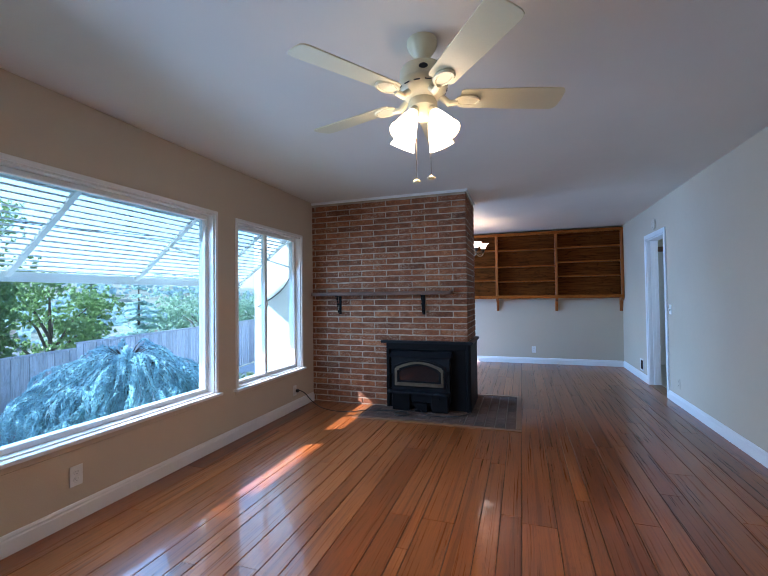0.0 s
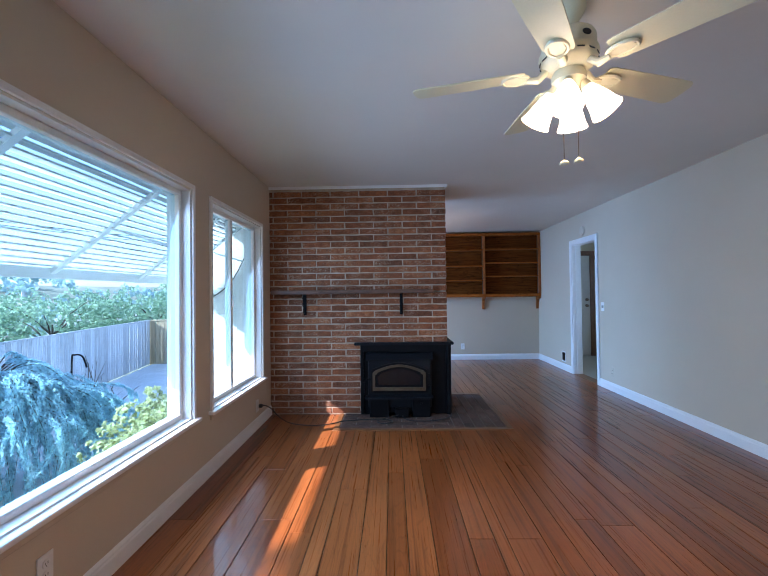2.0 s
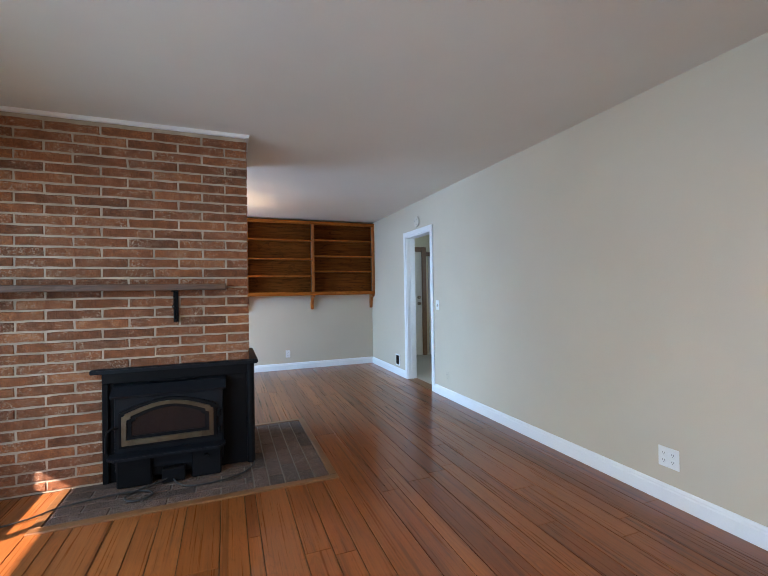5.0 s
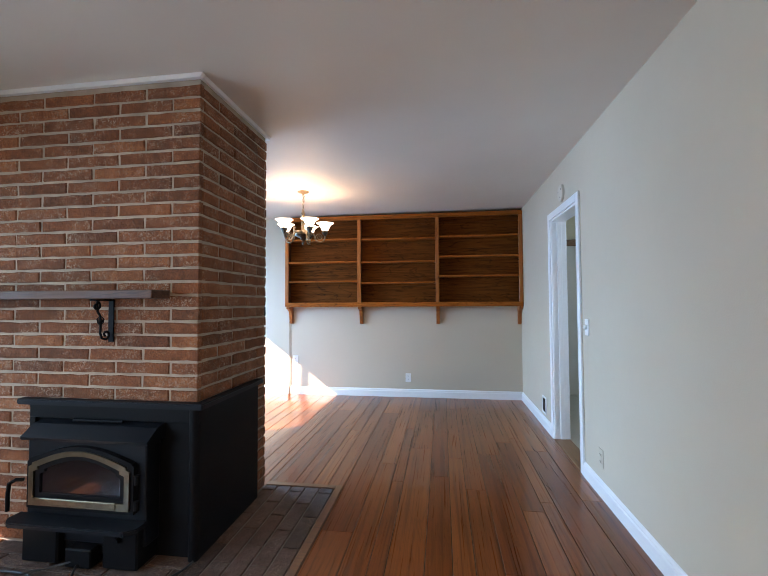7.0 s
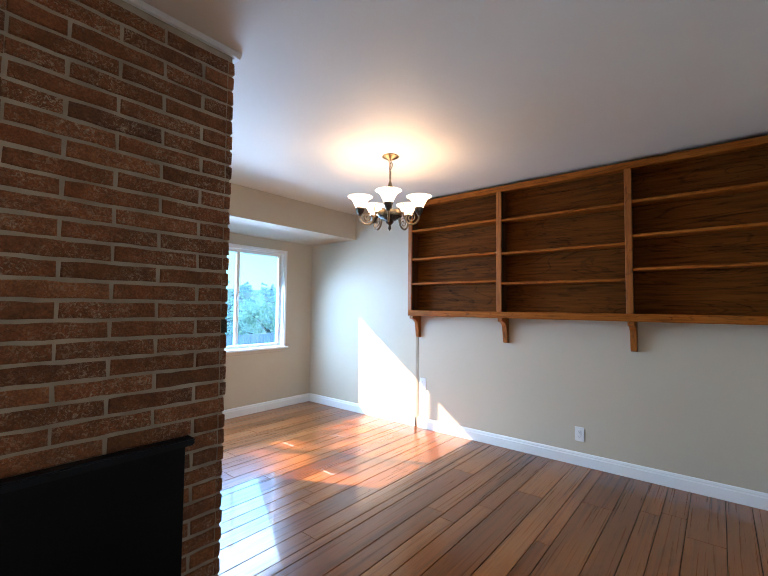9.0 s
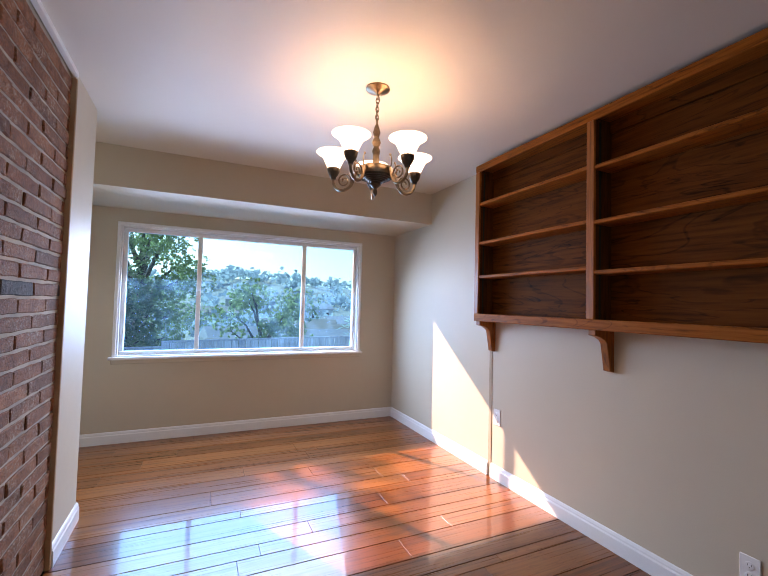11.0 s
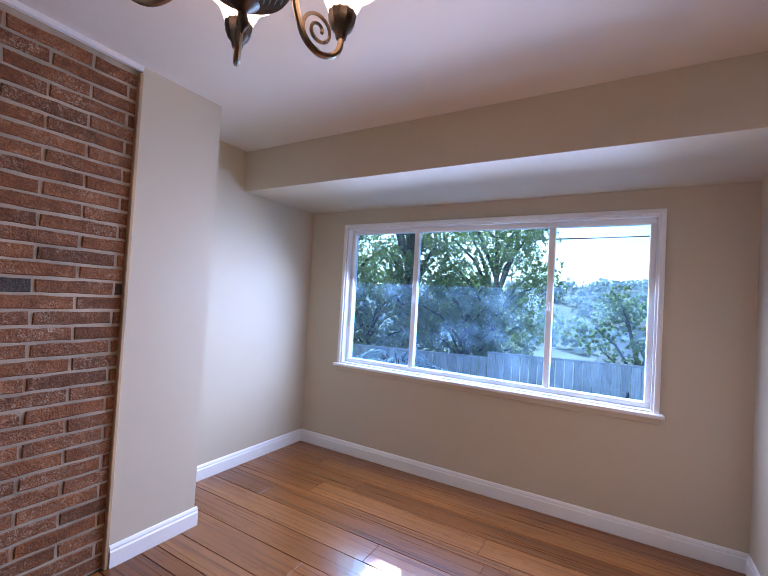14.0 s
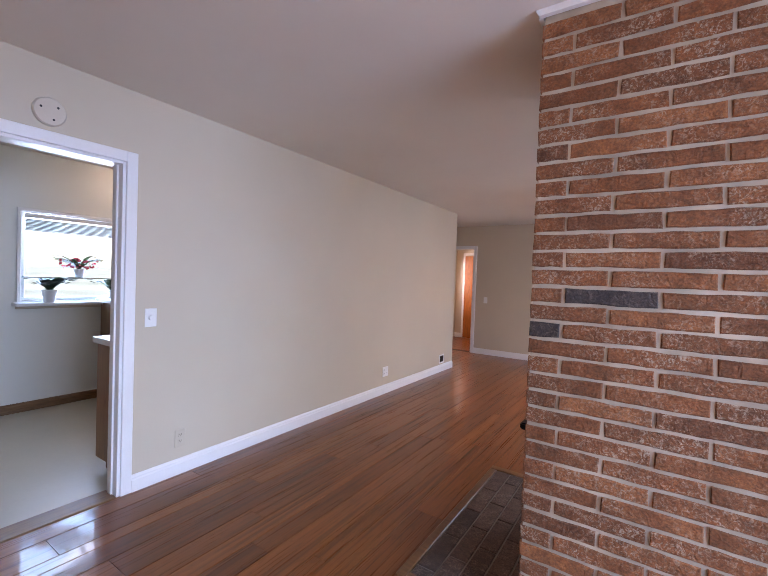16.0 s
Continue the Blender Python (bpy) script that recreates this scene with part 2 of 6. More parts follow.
WALL = wall_paint("beige_wall_paint", (0.57, 0.48, 0.365))
CEIL = wall_paint("ceiling_paint", (0.72, 0.655, 0.57))
KITCHEN_WALL = wall_paint("kitchen_wall_paint", (0.70, 0.70, 0.64))
TRIM = paint("white_trim_paint", (0.80, 0.79, 0.77), 0.32, 0.03, 2.0, 120, 0.05)
VINYL_FRAME = paint("white_vinyl", (0.78, 0.78, 0.76), 0.4, 0.03, 3.0, 150, 0.04)
PLASTIC = paint("white_plastic", (0.78, 0.77, 0.74), 0.3, 0.02, 4.0, 200, 0.02)
DARK = paint("dark_slot", (0.02, 0.02, 0.02), 0.7, 0.1)
FLOOR = floor_wood("heart_pine_floor_boards")
SUBFLOOR = paint("dark_seam", (0.045, 0.022, 0.012), 0.7, 0.2)
OAK = wood("stained_oak", (0.09, 0.021, 0.003), (0.36, 0.094, 0.013), (0.47, 0.142, 0.026), 0, 0.5, 18, 1.2, True, 0.0, 0.12, 0.1)
# Back plywood: shade of the deep bays is added to its stain.
OAK_BACK_SHADED = wood("stained_oak_plywood", (0.024, 0.006, 0.001), (0.145, 0.039, 0.006), (0.22, 0.062, 0.011), 0, 0.6, 11, 1.4, True, 0.0, 0.15, 0.07)
OAK_UP = wood("stained_oak_upright", (0.12, 0.030, 0.005), (0.36, 0.098, 0.016), (0.46, 0.144, 0.029), 2, 0.38, 18, 1.0, True, 0.0, 0.1, 0.35)
MANTEL_WOOD = wood("rough_mantel_wood", (0.045, 0.021, 0.012), (0.125, 0.06, 0.034), (0.20, 0.11, 0.068), 0, 0.6, 14, 1.0, False, 0.0, 0.1)
BRICK = brick_mat("brown_red_brick", [(0.0, (0.160, 0.051, 0.018)), (0.25, (0.226, 0.071, 0.023)), (0.75, (0.280, 0.088, 0.029)), (1.0, (0.335, 0.112, 0.038))], 0.85)
CHAR_BRICK = brick_mat("charred_brick", [(0.0, (0.035, 0.028, 0.026)), (1.0, (0.07, 0.05, 0.045))], 0.25)
HEARTH_BRICK = brick_mat("sooty_hearth_brick", [(0.0, (0.052, 0.029, 0.021)), (1.0, (0.12, 0.065, 0.046))], 0.35)
TAN_STRIP = paint("tan_bare_strip", (0.46, 0.30, 0.17), 0.7, 0.2, 5.0, 90, 0.3)
MORTAR = paint("lime_mortar", (0.42, 0.335, 0.255), 0.9, 0.3, 5.0, 140, 0.8)
HEARTH_MORTAR = paint("grey_hearth_mortar", (0.21, 0.175, 0.15), 0.9, 0.15, 6.0, 140, 0.6)
IRON = paint("black_stove_steel", (0.005, 0.0055, 0.0065), 0.55, 0.2, 4.0, 150, 0.08, 0.0, 0.1)
IRON_BLUE = paint("black_satin_enamel", (0.007, 0.009, 0.012), 0.45, 0.2, 4.0, 150, 0.05, 0.0, 0.16)
GOLD = metal("aged_gold_trim", (0.17, 0.15, 0.105), 0.34)
BRASS = metal("antique_brass", (0.26, 0.185, 0.115), 0.33, 0.35)
BRONZE = metal("dark_bronze", (0.095, 0.075, 0.058), 0.4, 0.3)
STEEL = metal("brushed_steel", (0.5, 0.5, 0.48), 0.35)
FAN_WHITE = paint("cream_fan_enamel", (0.72, 0.63, 0.41), 0.35, 0.03, 3.0, 120, 0.03)
FAN_BLADE = paint("cream_fan_blade", (0.70, 0.61, 0.39), 0.45, 0.03, 3.0, 120, 0.04)
GLASS = glass("window_glass")
DUSTY = dusty_glass("dusty_window_glass")
FAN_GLASS = lamp_glass("lit_fan_shade", (1.0, 0.84, 0.58), 2.4)
BELL_GLASS = lamp_glass("lit_alabaster_shade", (1.0, 0.86, 0.66), 1.5)
CABLE = paint("black_rubber", (0.012, 0.012, 0.012), 0.5, 0.1)
VINYL = paint("pale_sheet_vinyl", (0.50, 0.46, 0.37), 0.35, 0.06, 2.2, 40, 0.05)
BASE_BROWN = wood("brown_baseboard", (0.10, 0.045, 0.02), (0.20, 0.095, 0.04), (0.27, 0.14, 0.065), 1, 0.4, 18, 1.0, False)
CABINET = wood("brown_cabinet_panel", (0.15, 0.066, 0.03), (0.24, 0.115, 0.055), (0.30, 0.16, 0.08), 2, 0.4, 14, 0.8, False)
COUNTER = paint("white_counter", (0.78, 0.78, 0.75), 0.25, 0.03)
STUCCO = paint("white_stucco", (0.74, 0.73, 0.70), 0.85, 0.05, 2.0, 70, 0.6)
AWNING = paint("white_awning_aluminium", (0.83, 0.85, 0.86), 0.45, 0.06, 3.0, 90, 0.05)
FENCE = wood("weathered_fence_boards", (0.34, 0.33, 0.34), (0.54, 0.53, 0.56), (0.66, 0.65, 0.69), 2, 0.85, 12, 0.8, True, 0.0, 0.14)
FENCE_BROWN = wood("brown_fence_boards", (0.28, 0.18, 0.10), (0.50, 0.36, 0.22), (0.62, 0.47, 0.32), 2, 0.85, 12, 1.0, True, 0.0, 0.2)
CONCRETE = paint("pale_concrete", (0.68, 0.68, 0.67), 0.9, 0.12, 1.5, 60, 0.4)
BARK = paint("bark", (0.10, 0.075, 0.055), 0.9, 0.3, 8.0, 60, 0.9)
CEDAR = leaf_mat("blue_cedar_needles", (0.15, 0.36, 0.44), (0.58, 0.82, 0.90), 0.6, 0.4)
LEAF = leaf_mat("green_leaves", (0.022, 0.062, 0.034), (0.22, 0.33, 0.12), 0.4, 0.5)
LEAF_DARK = leaf_mat("dark_green_leaves", (0.02, 0.05, 0.03), (0.06, 0.12, 0.06), 0.5, 0.3)
# The blue-grey haze of distance is mixed into these leaf colours.
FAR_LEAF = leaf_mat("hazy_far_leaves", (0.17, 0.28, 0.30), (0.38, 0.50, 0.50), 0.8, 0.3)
LEAF_YELLOW = leaf_mat("yellow_green_leaves", (0.26, 0.31, 0.12), (0.62, 0.62, 0.36), 0.5, 0.4)
HOUSE_LEAF = leaf_mat("dark_houseplant_leaves", (0.010, 0.030, 0.012), (0.035, 0.085, 0.03), 0.35, 0.12)
LEAF_PALE = leaf_mat("pale_green_leaves", (0.10, 0.19, 0.13), (0.34, 0.47, 0.32), 0.5, 0.45)
PETAL = leaf_mat("red_petals", (0.20, 0.012, 0.02), (0.38, 0.03, 0.05), 0.5, 0.15)


# ---- mesh helpers ----
def finish(name, bm, mat, parent=None, smooth=False, angle=35.0):
    me = bpy.data.meshes.new(name)
    bm.to_mesh(me)
    bm.free()
    if mat:
        me.materials.append(mat)
    if smooth:
        for p in me.polygons:
            p.use_smooth = True
        me.set_sharp_from_angle(angle=radians(angle))
    ob = new(name, me)
    ob.parent = parent
    return ob


def part(name, bm, mat, parent, label="", smooth=False):
    """One mesh object under a thing or under a part."""
    ob = finish(name, bm, mat, parent, smooth)
    if label:
        ob["label"] = label
    return ob


def thing(name, label, category, at=(0, 0, 0), group="", kind=""):
    """An Empty at the base of a thing, which parents its parts."""
    ob = new(name)
    ob.location = at
    ob.empty_display_size = 0.1
    return tagged(ob, label, category, group, kind)


def box(bm, x0, x1, y0, y1, z0, z1, bevel=0.0, segs=1):
    r = bmesh.ops.create_cube(bm, size=1.0)
    vs = r["verts"]
    for v in vs:
        v.co.x = x0 + (v.co.x + 0.5) * (x1 - x0)
        v.co.y = y0 + (v.co.y + 0.5) * (y1 - y0)
        v.co.z = z0 + (v.co.z + 0.5) * (z1 - z0)
    if bevel:
        es = list({e for v in vs for e in v.link_edges})
        bmesh.ops.bevel(bm, geom=es, offset=bevel, segments=segs, profile=0.5, affect="EDGES")
    return bm


def boxed(*args, **kw):
    return box(bmesh.new(), *args, **kw)


def lathe(profile, steps=24, bm=None, m=None):
    """Turns (radius, z) pairs round the z axis."""
    own = bm or bmesh.new()
    rings = []
    for r, z in profile:
        if r < 1e-5:
            rings.append([own.verts.new((0, 0, z))])
        else:
            rings.append([own.verts.new((r * math.cos(2 * math.pi * i / steps), r * math.sin(2 * math.pi * i / steps), z)) for i in range(steps)])
    made = [v for ring in rings for v in ring]
    for a, b in zip(rings, rings[1:]):
        for i in range(steps):
            j = (i + 1) % steps
            if len(a) == 1 and len(b) == 1:
                continue
            if len(a) == 1:
                own.faces.new((a[0], b[j], b[i]))
            elif len(b) == 1:
                own.faces.new((a[i], a[j], b[0]))
            else:
                own.faces.new((a[i], a[j], b[j], b[i]))
    if m is not None:
        bmesh.ops.transform(own, matrix=m, verts=made)
    return own


def tube(points, radius, bm=None, sides=8, taper=None, closed=False):
    """A round bar along points."""
    own = bm or bmesh.new()
    pts = [Vector(p) for p in points]
    rings = []
    n = len(pts)
    side = None
    for i, p in enumerate(pts):
        a = pts[(i - 1) % n] if (closed or i) else p
        b = pts[(i + 1) % n] if (closed or i < n - 1) else p
        t = (b - a).normalized()
        if side is None or abs(side.dot(t)) > 0.95:
            side = t.orthogonal().normalized()
        side = (side - t * side.dot(t)).normalized()
        up = t.cross(side)
        r = radius * (taper[i] if taper else 1.0)
        rings.append([own.verts.new(p + (side * math.cos(2 * math.pi * k / sides) + up * math.sin(2 * math.pi * k / sides)) * r) for k in range(sides)])
    pairs = list(zip(rings, rings[1:])) + ([(rings[-1], rings[0])] if closed else [])
    for a, b in pairs:
        for k in range(sides):
            own.faces.new((a[k], a[(k + 1) % sides], b[(k + 1) % sides], b[k]))
    if not closed:
        own.faces.new(rings[0][::-1])
        own.faces.new(rings[-1])
    return own


def prism(outline, lo, hi, axis="y", bm=None):
    """An outline in the two other axes, drawn out from lo to hi along an axis."""
    own = bm or bmesh.new()

    def at(u, v, w):
        return {"x": (w, u, v), "y": (u, w, v), "z": (u, v, w)}[axis]
    a = [own.verts.new(at(u, v, lo)) for u, v in outline]
    b = [own.verts.new(at(u, v, hi)) for u, v in outline]
    n = len(outline)
    own.faces.new(a)
    own.faces.new(b[::-1])
    for i in range(n):
        own.faces.new((a[i], b[i], b[(i + 1) % n], a[(i + 1) % n]))
    bmesh.ops.recalc_face_normals(own, faces=own.faces[:])
    return own


def slab(name, axis, lo, hi, u0, u1, z0, z1, holes, mat, label, category="wall"):
    """An upright wall between lo and hi on its axis, from u0 to u1, with rectangular openings (a, b, za, zb)."""
    bm = bmesh.new()
    us = sorted({u0, u1, *[h[0] for h in holes], *[h[1] for h in holes]})
    for a, b in zip(us, us[1:]):
        cuts = sorted((h[2], h[3]) for h in holes if h[0] <= a + 1e-6 and h[1] >= b - 1e-6)
        z = z0
        for za, zb in cuts + [(z1, z1)]:
            if za - z > 1e-6:
                if axis == "x":
                    box(bm, lo, hi, a, b, z, za)
                else:
                    box(bm, a, b, lo, hi, z, za)
            z = zb
    bmesh.ops.remove_doubles(bm, verts=bm.verts[:], dist=1e-5)
    ob = finish(name, bm, mat)
    return tagged(ob, label, category, kind="structure")


# ---- plan ----
WX, EX = -1.77, 2.355      # living room: window wall and long wall
DX = -2.54                 # dining bay: window wall
SY, NY = 0.08, 8.62        # back wall behind the start, shelf wall
BY = 5.43                  # south wall of the dining bay
CH = 2.44                  # ceiling
SOFFIT = 2.13
FY, RY = 5.10, 5.89        # front and back of the brick chimney breast
FX = 0.125                 # its free side
W1 = (0.72, 3.40, 0.47, 1.98)   # window openings: y, y, z, z
W2 = (3.69, 4.81, 0.45, 1.97)
WD = (5.84, 8.165, 0.77, 1.975)
DOOR = (6.40, 7.14, 0.0, 2.01)
HALL = (2.63, 3.37, 0.0, 2.0)
KW = (5.10, 6.30, 1.03, 1.88)
KX = 4.60

slab("wall_west", "x", WX - 0.15, WX, -0.07, 5.28, 0, CH, [W1, W2], WALL, "beige painted plaster wall with two large windows")
slab("wall_bay_south", "y", 5.28, BY, DX - 0.15, -1.10, 0, CH, [], WALL, "beige painted plaster wall of the dining bay")
slab("wall_bay_west", "x", DX - 0.15, DX, BY, NY, 0, CH, [WD], WALL, "beige painted plaster wall under the dining window")
slab("wall_north", "y", NY, NY + 0.15, DX - 0.15, EX, 0, CH, [], WALL, "beige painted plaster wall with patched marks")
slab("wall_east", "x", EX, EX + 0.12, 1.57, NY, 0, CH, [DOOR], WALL, "long beige painted wall with a doorway")
slab("wall_south", "y", SY - 0.15, SY, WX - 0.15, 3.6, 0, CH, [HALL], WALL, "beige painted wall with a doorway to the hall")
slab("wall_alcove_north", "y", 1.57, 1.69, EX + 0.12, 3.6, 0, CH, [], WALL, "beige painted wall of the entry alcove")
slab("wall_alcove_east", "x", 3.5, 3.6, SY, 1.57, 0, CH, [], WALL, "beige painted wall of the entry alcove")
slab("wall_kitchen_east", "x", KX, KX + 0.15, 4.45, 10.0, 0, CH, [KW], KITCHEN_WALL, "pale painted kitchen wall with a window")
slab("wall_kitchen_south", "y", 4.45, 4.57, EX + 0.12, KX, 0, CH, [], KITCHEN_WALL, "pale painted kitchen wall")
slab("wall_kitchen_north", "y", 9.0, 9.12, EX, KX, 0, CH, [], wall_paint("cream_wall_paint", (0.74, 0.66, 0.46)), "pale cream painted kitchen wall")
slab("wall_kitchen_west", "x", EX, EX + 0.12, NY, 9.0, 0, CH, [], KITCHEN_WALL, "pale painted kitchen wall")
slab("wall_hall_south", "y", -1.9, -1.78, 2.2, 3.9, 0, CH, [], WALL, "beige painted hall wall")
slab("wall_hall_west", "x", 2.2, 2.3, -1.78, SY - 0.15, 0, CH, [], WALL, "beige painted hall wall")
# The opening in the hall's east wall is invented for the fill lamp.
slab("wall_hall_east", "x", 3.8, 3.9, -1.78, SY - 0.15, 0, CH, [(-1.45, -0.55, 1.0, 2.0)], WALL, "beige painted hall wall with an added opening for fill light")

tagged(finish("ceiling", boxed(DX - 0.35, KX + 0.3, -2.0, 9.3, CH, CH + 0.18), CEIL), "smooth pale painted ceiling", "ceiling", kind="structure")
tagged(finish("soffit", boxed(DX, -1.71, BY, NY, SOFFIT, CH - 0.001), WALL), "dropped painted soffit over the dining window", "soffit", kind="structure")

sub = bmesh.new()
box(sub, WX - 0.1, EX + 0.01, -0.07, NY + 0.1, -0.14, -0.006)
box(sub, DX - 0.1, WX - 0.1, 5.3, NY + 0.1, -0.14, -0.006)
box(sub, EX + 0.01, 3.9, -1.9, 1.6, -0.14, -0.006)
floor = tagged(finish("floor", sub, SUBFLOOR), "glossy reddish-brown random-width oak plank floor", "floor", kind="structure")
tagged(finish("kitchen_floor", boxed(EX + 0.06, KX + 0.1, 4.5, 9.1, -0.14, 0.002), VINYL), "pale worn sheet vinyl kitchen floor", "floor", kind="structure")


# ---- brick chimney breast ----
COURSE, BLEN, JOINT, LIFT = 0.0682, 0.309, 0.0125, 0.006
breast = thing("chimney_breast", "brown-red brick chimney breast with pale lime mortar joints", "fireplace", (-0.8, 5.5, 0))


def local(parent, x, y, z):
    return (x - parent.location.x, y - parent.location.y, z - parent.location.z)


def shift(bm, parent):
    bmesh.ops.translate(bm, verts=bm.verts[:], vec=-parent.location)
    return bm


core = bmesh.new()
box(core, WX, FX - 0.008, FY + 0.008, BY - 0.15, 0, 2.43)
box(core, -1.10, FX - 0.008, BY - 0.15, RY - 0.008, 0, 2.43)
core_ob = part("mortar_core", shift(core, breast), MORTAR, breast, "pale lime mortar")

brick_meshes = {}


def brick_mesh(length, depth, mat, kind):
    key = (round(length, 3), mat.name, kind)
    if key not in brick_meshes:
        r = random.Random(len(brick_meshes))
        h = (COURSE - JOINT) / 2
        steps = 5 if length > 0.2 else 3
        line = [(-length / 2 + length * i / steps, -h) for i in range(steps + 1)] + [(length / 2 - length * i / steps, h) for i in range(steps + 1)]
        line = [(u + r.uniform(-0.0025, 0.0025), v + r.uniform(-0.003, 0.002) * (1 if v > 0 else -1)) for u, v in line]
        bm = bmesh.new()
        rings = []
        for y, k in ((-depth, 0.0), (-0.0045, 0.0), (0.0, 0.0038)):
            rings.append([bm.verts.new((u - math.copysign(k, u), y + (r.uniform(-0.0014, 0.0014) if k else 0.0), v - math.copysign(k, v))) for u, v in line])
        for a, b in zip(rings, rings[1:]):
            for i in range(len(line)):
                j = (i + 1) % len(line)
                bm.faces.new((a[i], a[j], b[j], b[i]))
        bm.faces.new(rings[-1])
        bmesh.ops.recalc_face_normals(bm, faces=bm.faces[:])
        me = bpy.data.meshes.new("brick")
        bm.to_mesh(me)
        bm.free()
        me.materials.append(mat)
        brick_meshes[key] = me
    return brick_meshes[key]


def lay_face(face, origin, along, out, length, courses, offset, depth=0.03, odd=None):
    """Running bond on one face: origin at its foot, bricks along a direction, facing out."""
    r = random.Random(len(face.name) * 13)
    along, out = Vector(along), Vector(out)
    turn = Matrix((along, out, along.cross(out) * 1.0)).transposed().to_4x4()
    if along.cross(out).z < 0:
        turn = Matrix((-along, out, Vector((0, 0, 1)))).transposed().to_4x4()
    for c in range(courses):
        u = -((offset + (BLEN / 2 if c % 2 else 0.0)) % BLEN)
        n = 0
        while u < length - 0.005:
            a, b = max(u, 0.0), min(u + BLEN, length)
            if b - a > 0.03:
                ln = b - a - JOINT
                if a <= 0:
                    ln += JOINT / 2
                if b >= length:
                    ln += JOINT / 2
                mid = (a + b) / 2 - (JOINT / 4 if a <= 0 else 0) + (JOINT / 4 if b >= length else 0)
                mat = odd(c, n) if odd else None
                ob = new("brick", brick_mesh(ln, depth, mat or BRICK, r.randrange(6)))
                p = Vector(origin) + along * mid + out * r.uniform(-0.002, 0.003) + Vector((0, 0, (c + 0.5) * COURSE + LIFT))
                ob.matrix_world = Matrix.Translation(p - breast.location) @ turn
                ob.parent = face
            u += BLEN
            n += 1


front_face = part("front_face", shift(boxed(WX, FX - 0.008, FY + 0.006, FY + 0.010, 0, 2.40), breast), MORTAR, breast)
side_face = part("side_face", shift(boxed(FX - 0.010, FX - 0.006, FY + 0.008, RY - 0.008, 0, 2.43), breast), MORTAR, breast)
back_face = part("back_face", shift(boxed(-0.645, FX - 0.008, RY - 0.010, RY - 0.006, 0, 2.40), breast), MORTAR, breast)


def dark_few(c, n):
    return CHAR_BRICK if (c, n) in ((19, 1), (17, 0), (19, 3)) else None


lay_face(front_face, (FX, FY, 0), (-1, 0, 0), (0, -1, 0), FX - WX, 35, 0.0)
lay_face(side_face, (FX, FY + 0.03, 0), (0, 1, 0), (1, 0, 0), RY - FY - 0.06, 35, 0.15)
lay_face(back_face, (FX, RY, 0), (-1, 0, 0), (0, 1, 0), FX + 0.645, 35, 0.0385, odd=dark_few)

# plastered end of the breast, with a strip of trim along the brick
slab("wall_column", "y", RY - 0.02, RY + 0.012, -1.115, -0.66, 0, CH, [], WALL, "beige painted plaster end of the chimney breast", "wall")
slab("wall_column_side", "x", -1.115, -1.085, BY, RY - 0.02, 0, CH, [], WALL, "beige painted plaster end of the chimney breast", "wall")

trim = bmesh.new()
box(trim, -0.662, -0.644, RY - 0.005, RY + 0.022, 0, 2.40, 0.003)
tagged(finish("trim", trim, TAN_STRIP), "narrow bare tan strip between brick and plaster", "trim", kind="structure")
crown = bmesh.new()
prism([(WX, 2.413), (WX, 2.4385), (FX + 0.022, 2.4385), (FX + 0.022, 2.431), (FX + 0.010, 2.413)], FY - 0.022, FY, "y", crown)
prism([(FY, 2.413), (FY, 2.4385), (RY, 2.4385), (RY, 2.413)], FX, FX + 0.018, "x", crown)
prism([(-0.66, 2.413), (-0.66, 2.4385), (FX + 0.022, 2.4385), (FX + 0.022, 2.431), (FX + 0.010, 2.413)], RY, RY + 0.022, "y", crown)
tagged(finish("crown_trim", crown, TRIM), "thin white moulding between brick and ceiling", "trim", kind="structure")


# ---- baseboards ----
def baseboard(name, axis, wall, out, a, b, mat=TRIM, h=0.105):
    """A moulded baseboard on a wall; out is +1 or -1, the way it faces."""
    prof = [(0, 0), (0.016, 0), (0.016, h * 0.70), (0.011, h * 0.78), (0.011, h * 0.86), (0.006, h * 0.96), (0.0, h)]
    outline = [(wall + out * u, v) for u, v in prof]
    ob = finish(name, prism(outline, a, b, "y" if axis == "x" else "x"), mat)
    return tagged(ob, "white painted moulded baseboard" if mat is TRIM else "brown wooden baseboard", "baseboard", kind="structure")


baseboard("baseboard_west", "x", WX, 1, SY, FY - 0.002)
baseboard("baseboard_bay_west", "x", DX, 1, BY, NY)
baseboard("baseboard_bay_south", "y", BY, 1, DX + 0.016, -1.115)
baseboard("baseboard_column", "y", RY + 0.012, 1, -1.131, -0.665)
baseboard("baseboard_column_side", "x", -1.115, -1, BY + 0.016, RY + 0.012)
baseboard("baseboard_north_a", "y", NY, -1, DX + 0.016, -0.775)
baseboard("baseboard_north_b", "y", NY, -1, -0.735, EX - 0.016)
baseboard("baseboard_east_a", "x", EX, -1, 1.57, DOOR[0] - 0.062)
baseboard("baseboard_east_b", "x", EX, -1, DOOR[1] + 0.062, NY)
baseboard("baseboard_south", "y", SY, 1, WX + 0.016, HALL[0] - 0.06)
baseboard("baseboard_alcove", "x", 3.5, -1, SY, 1.57)
baseboard("baseboard_kitchen", "x", KX, -1, 4.57, 9.0, BASE_BROWN, 0.09)
baseboard("baseboard_hall", "y", -1.78, 1, 2.3, 3.8)


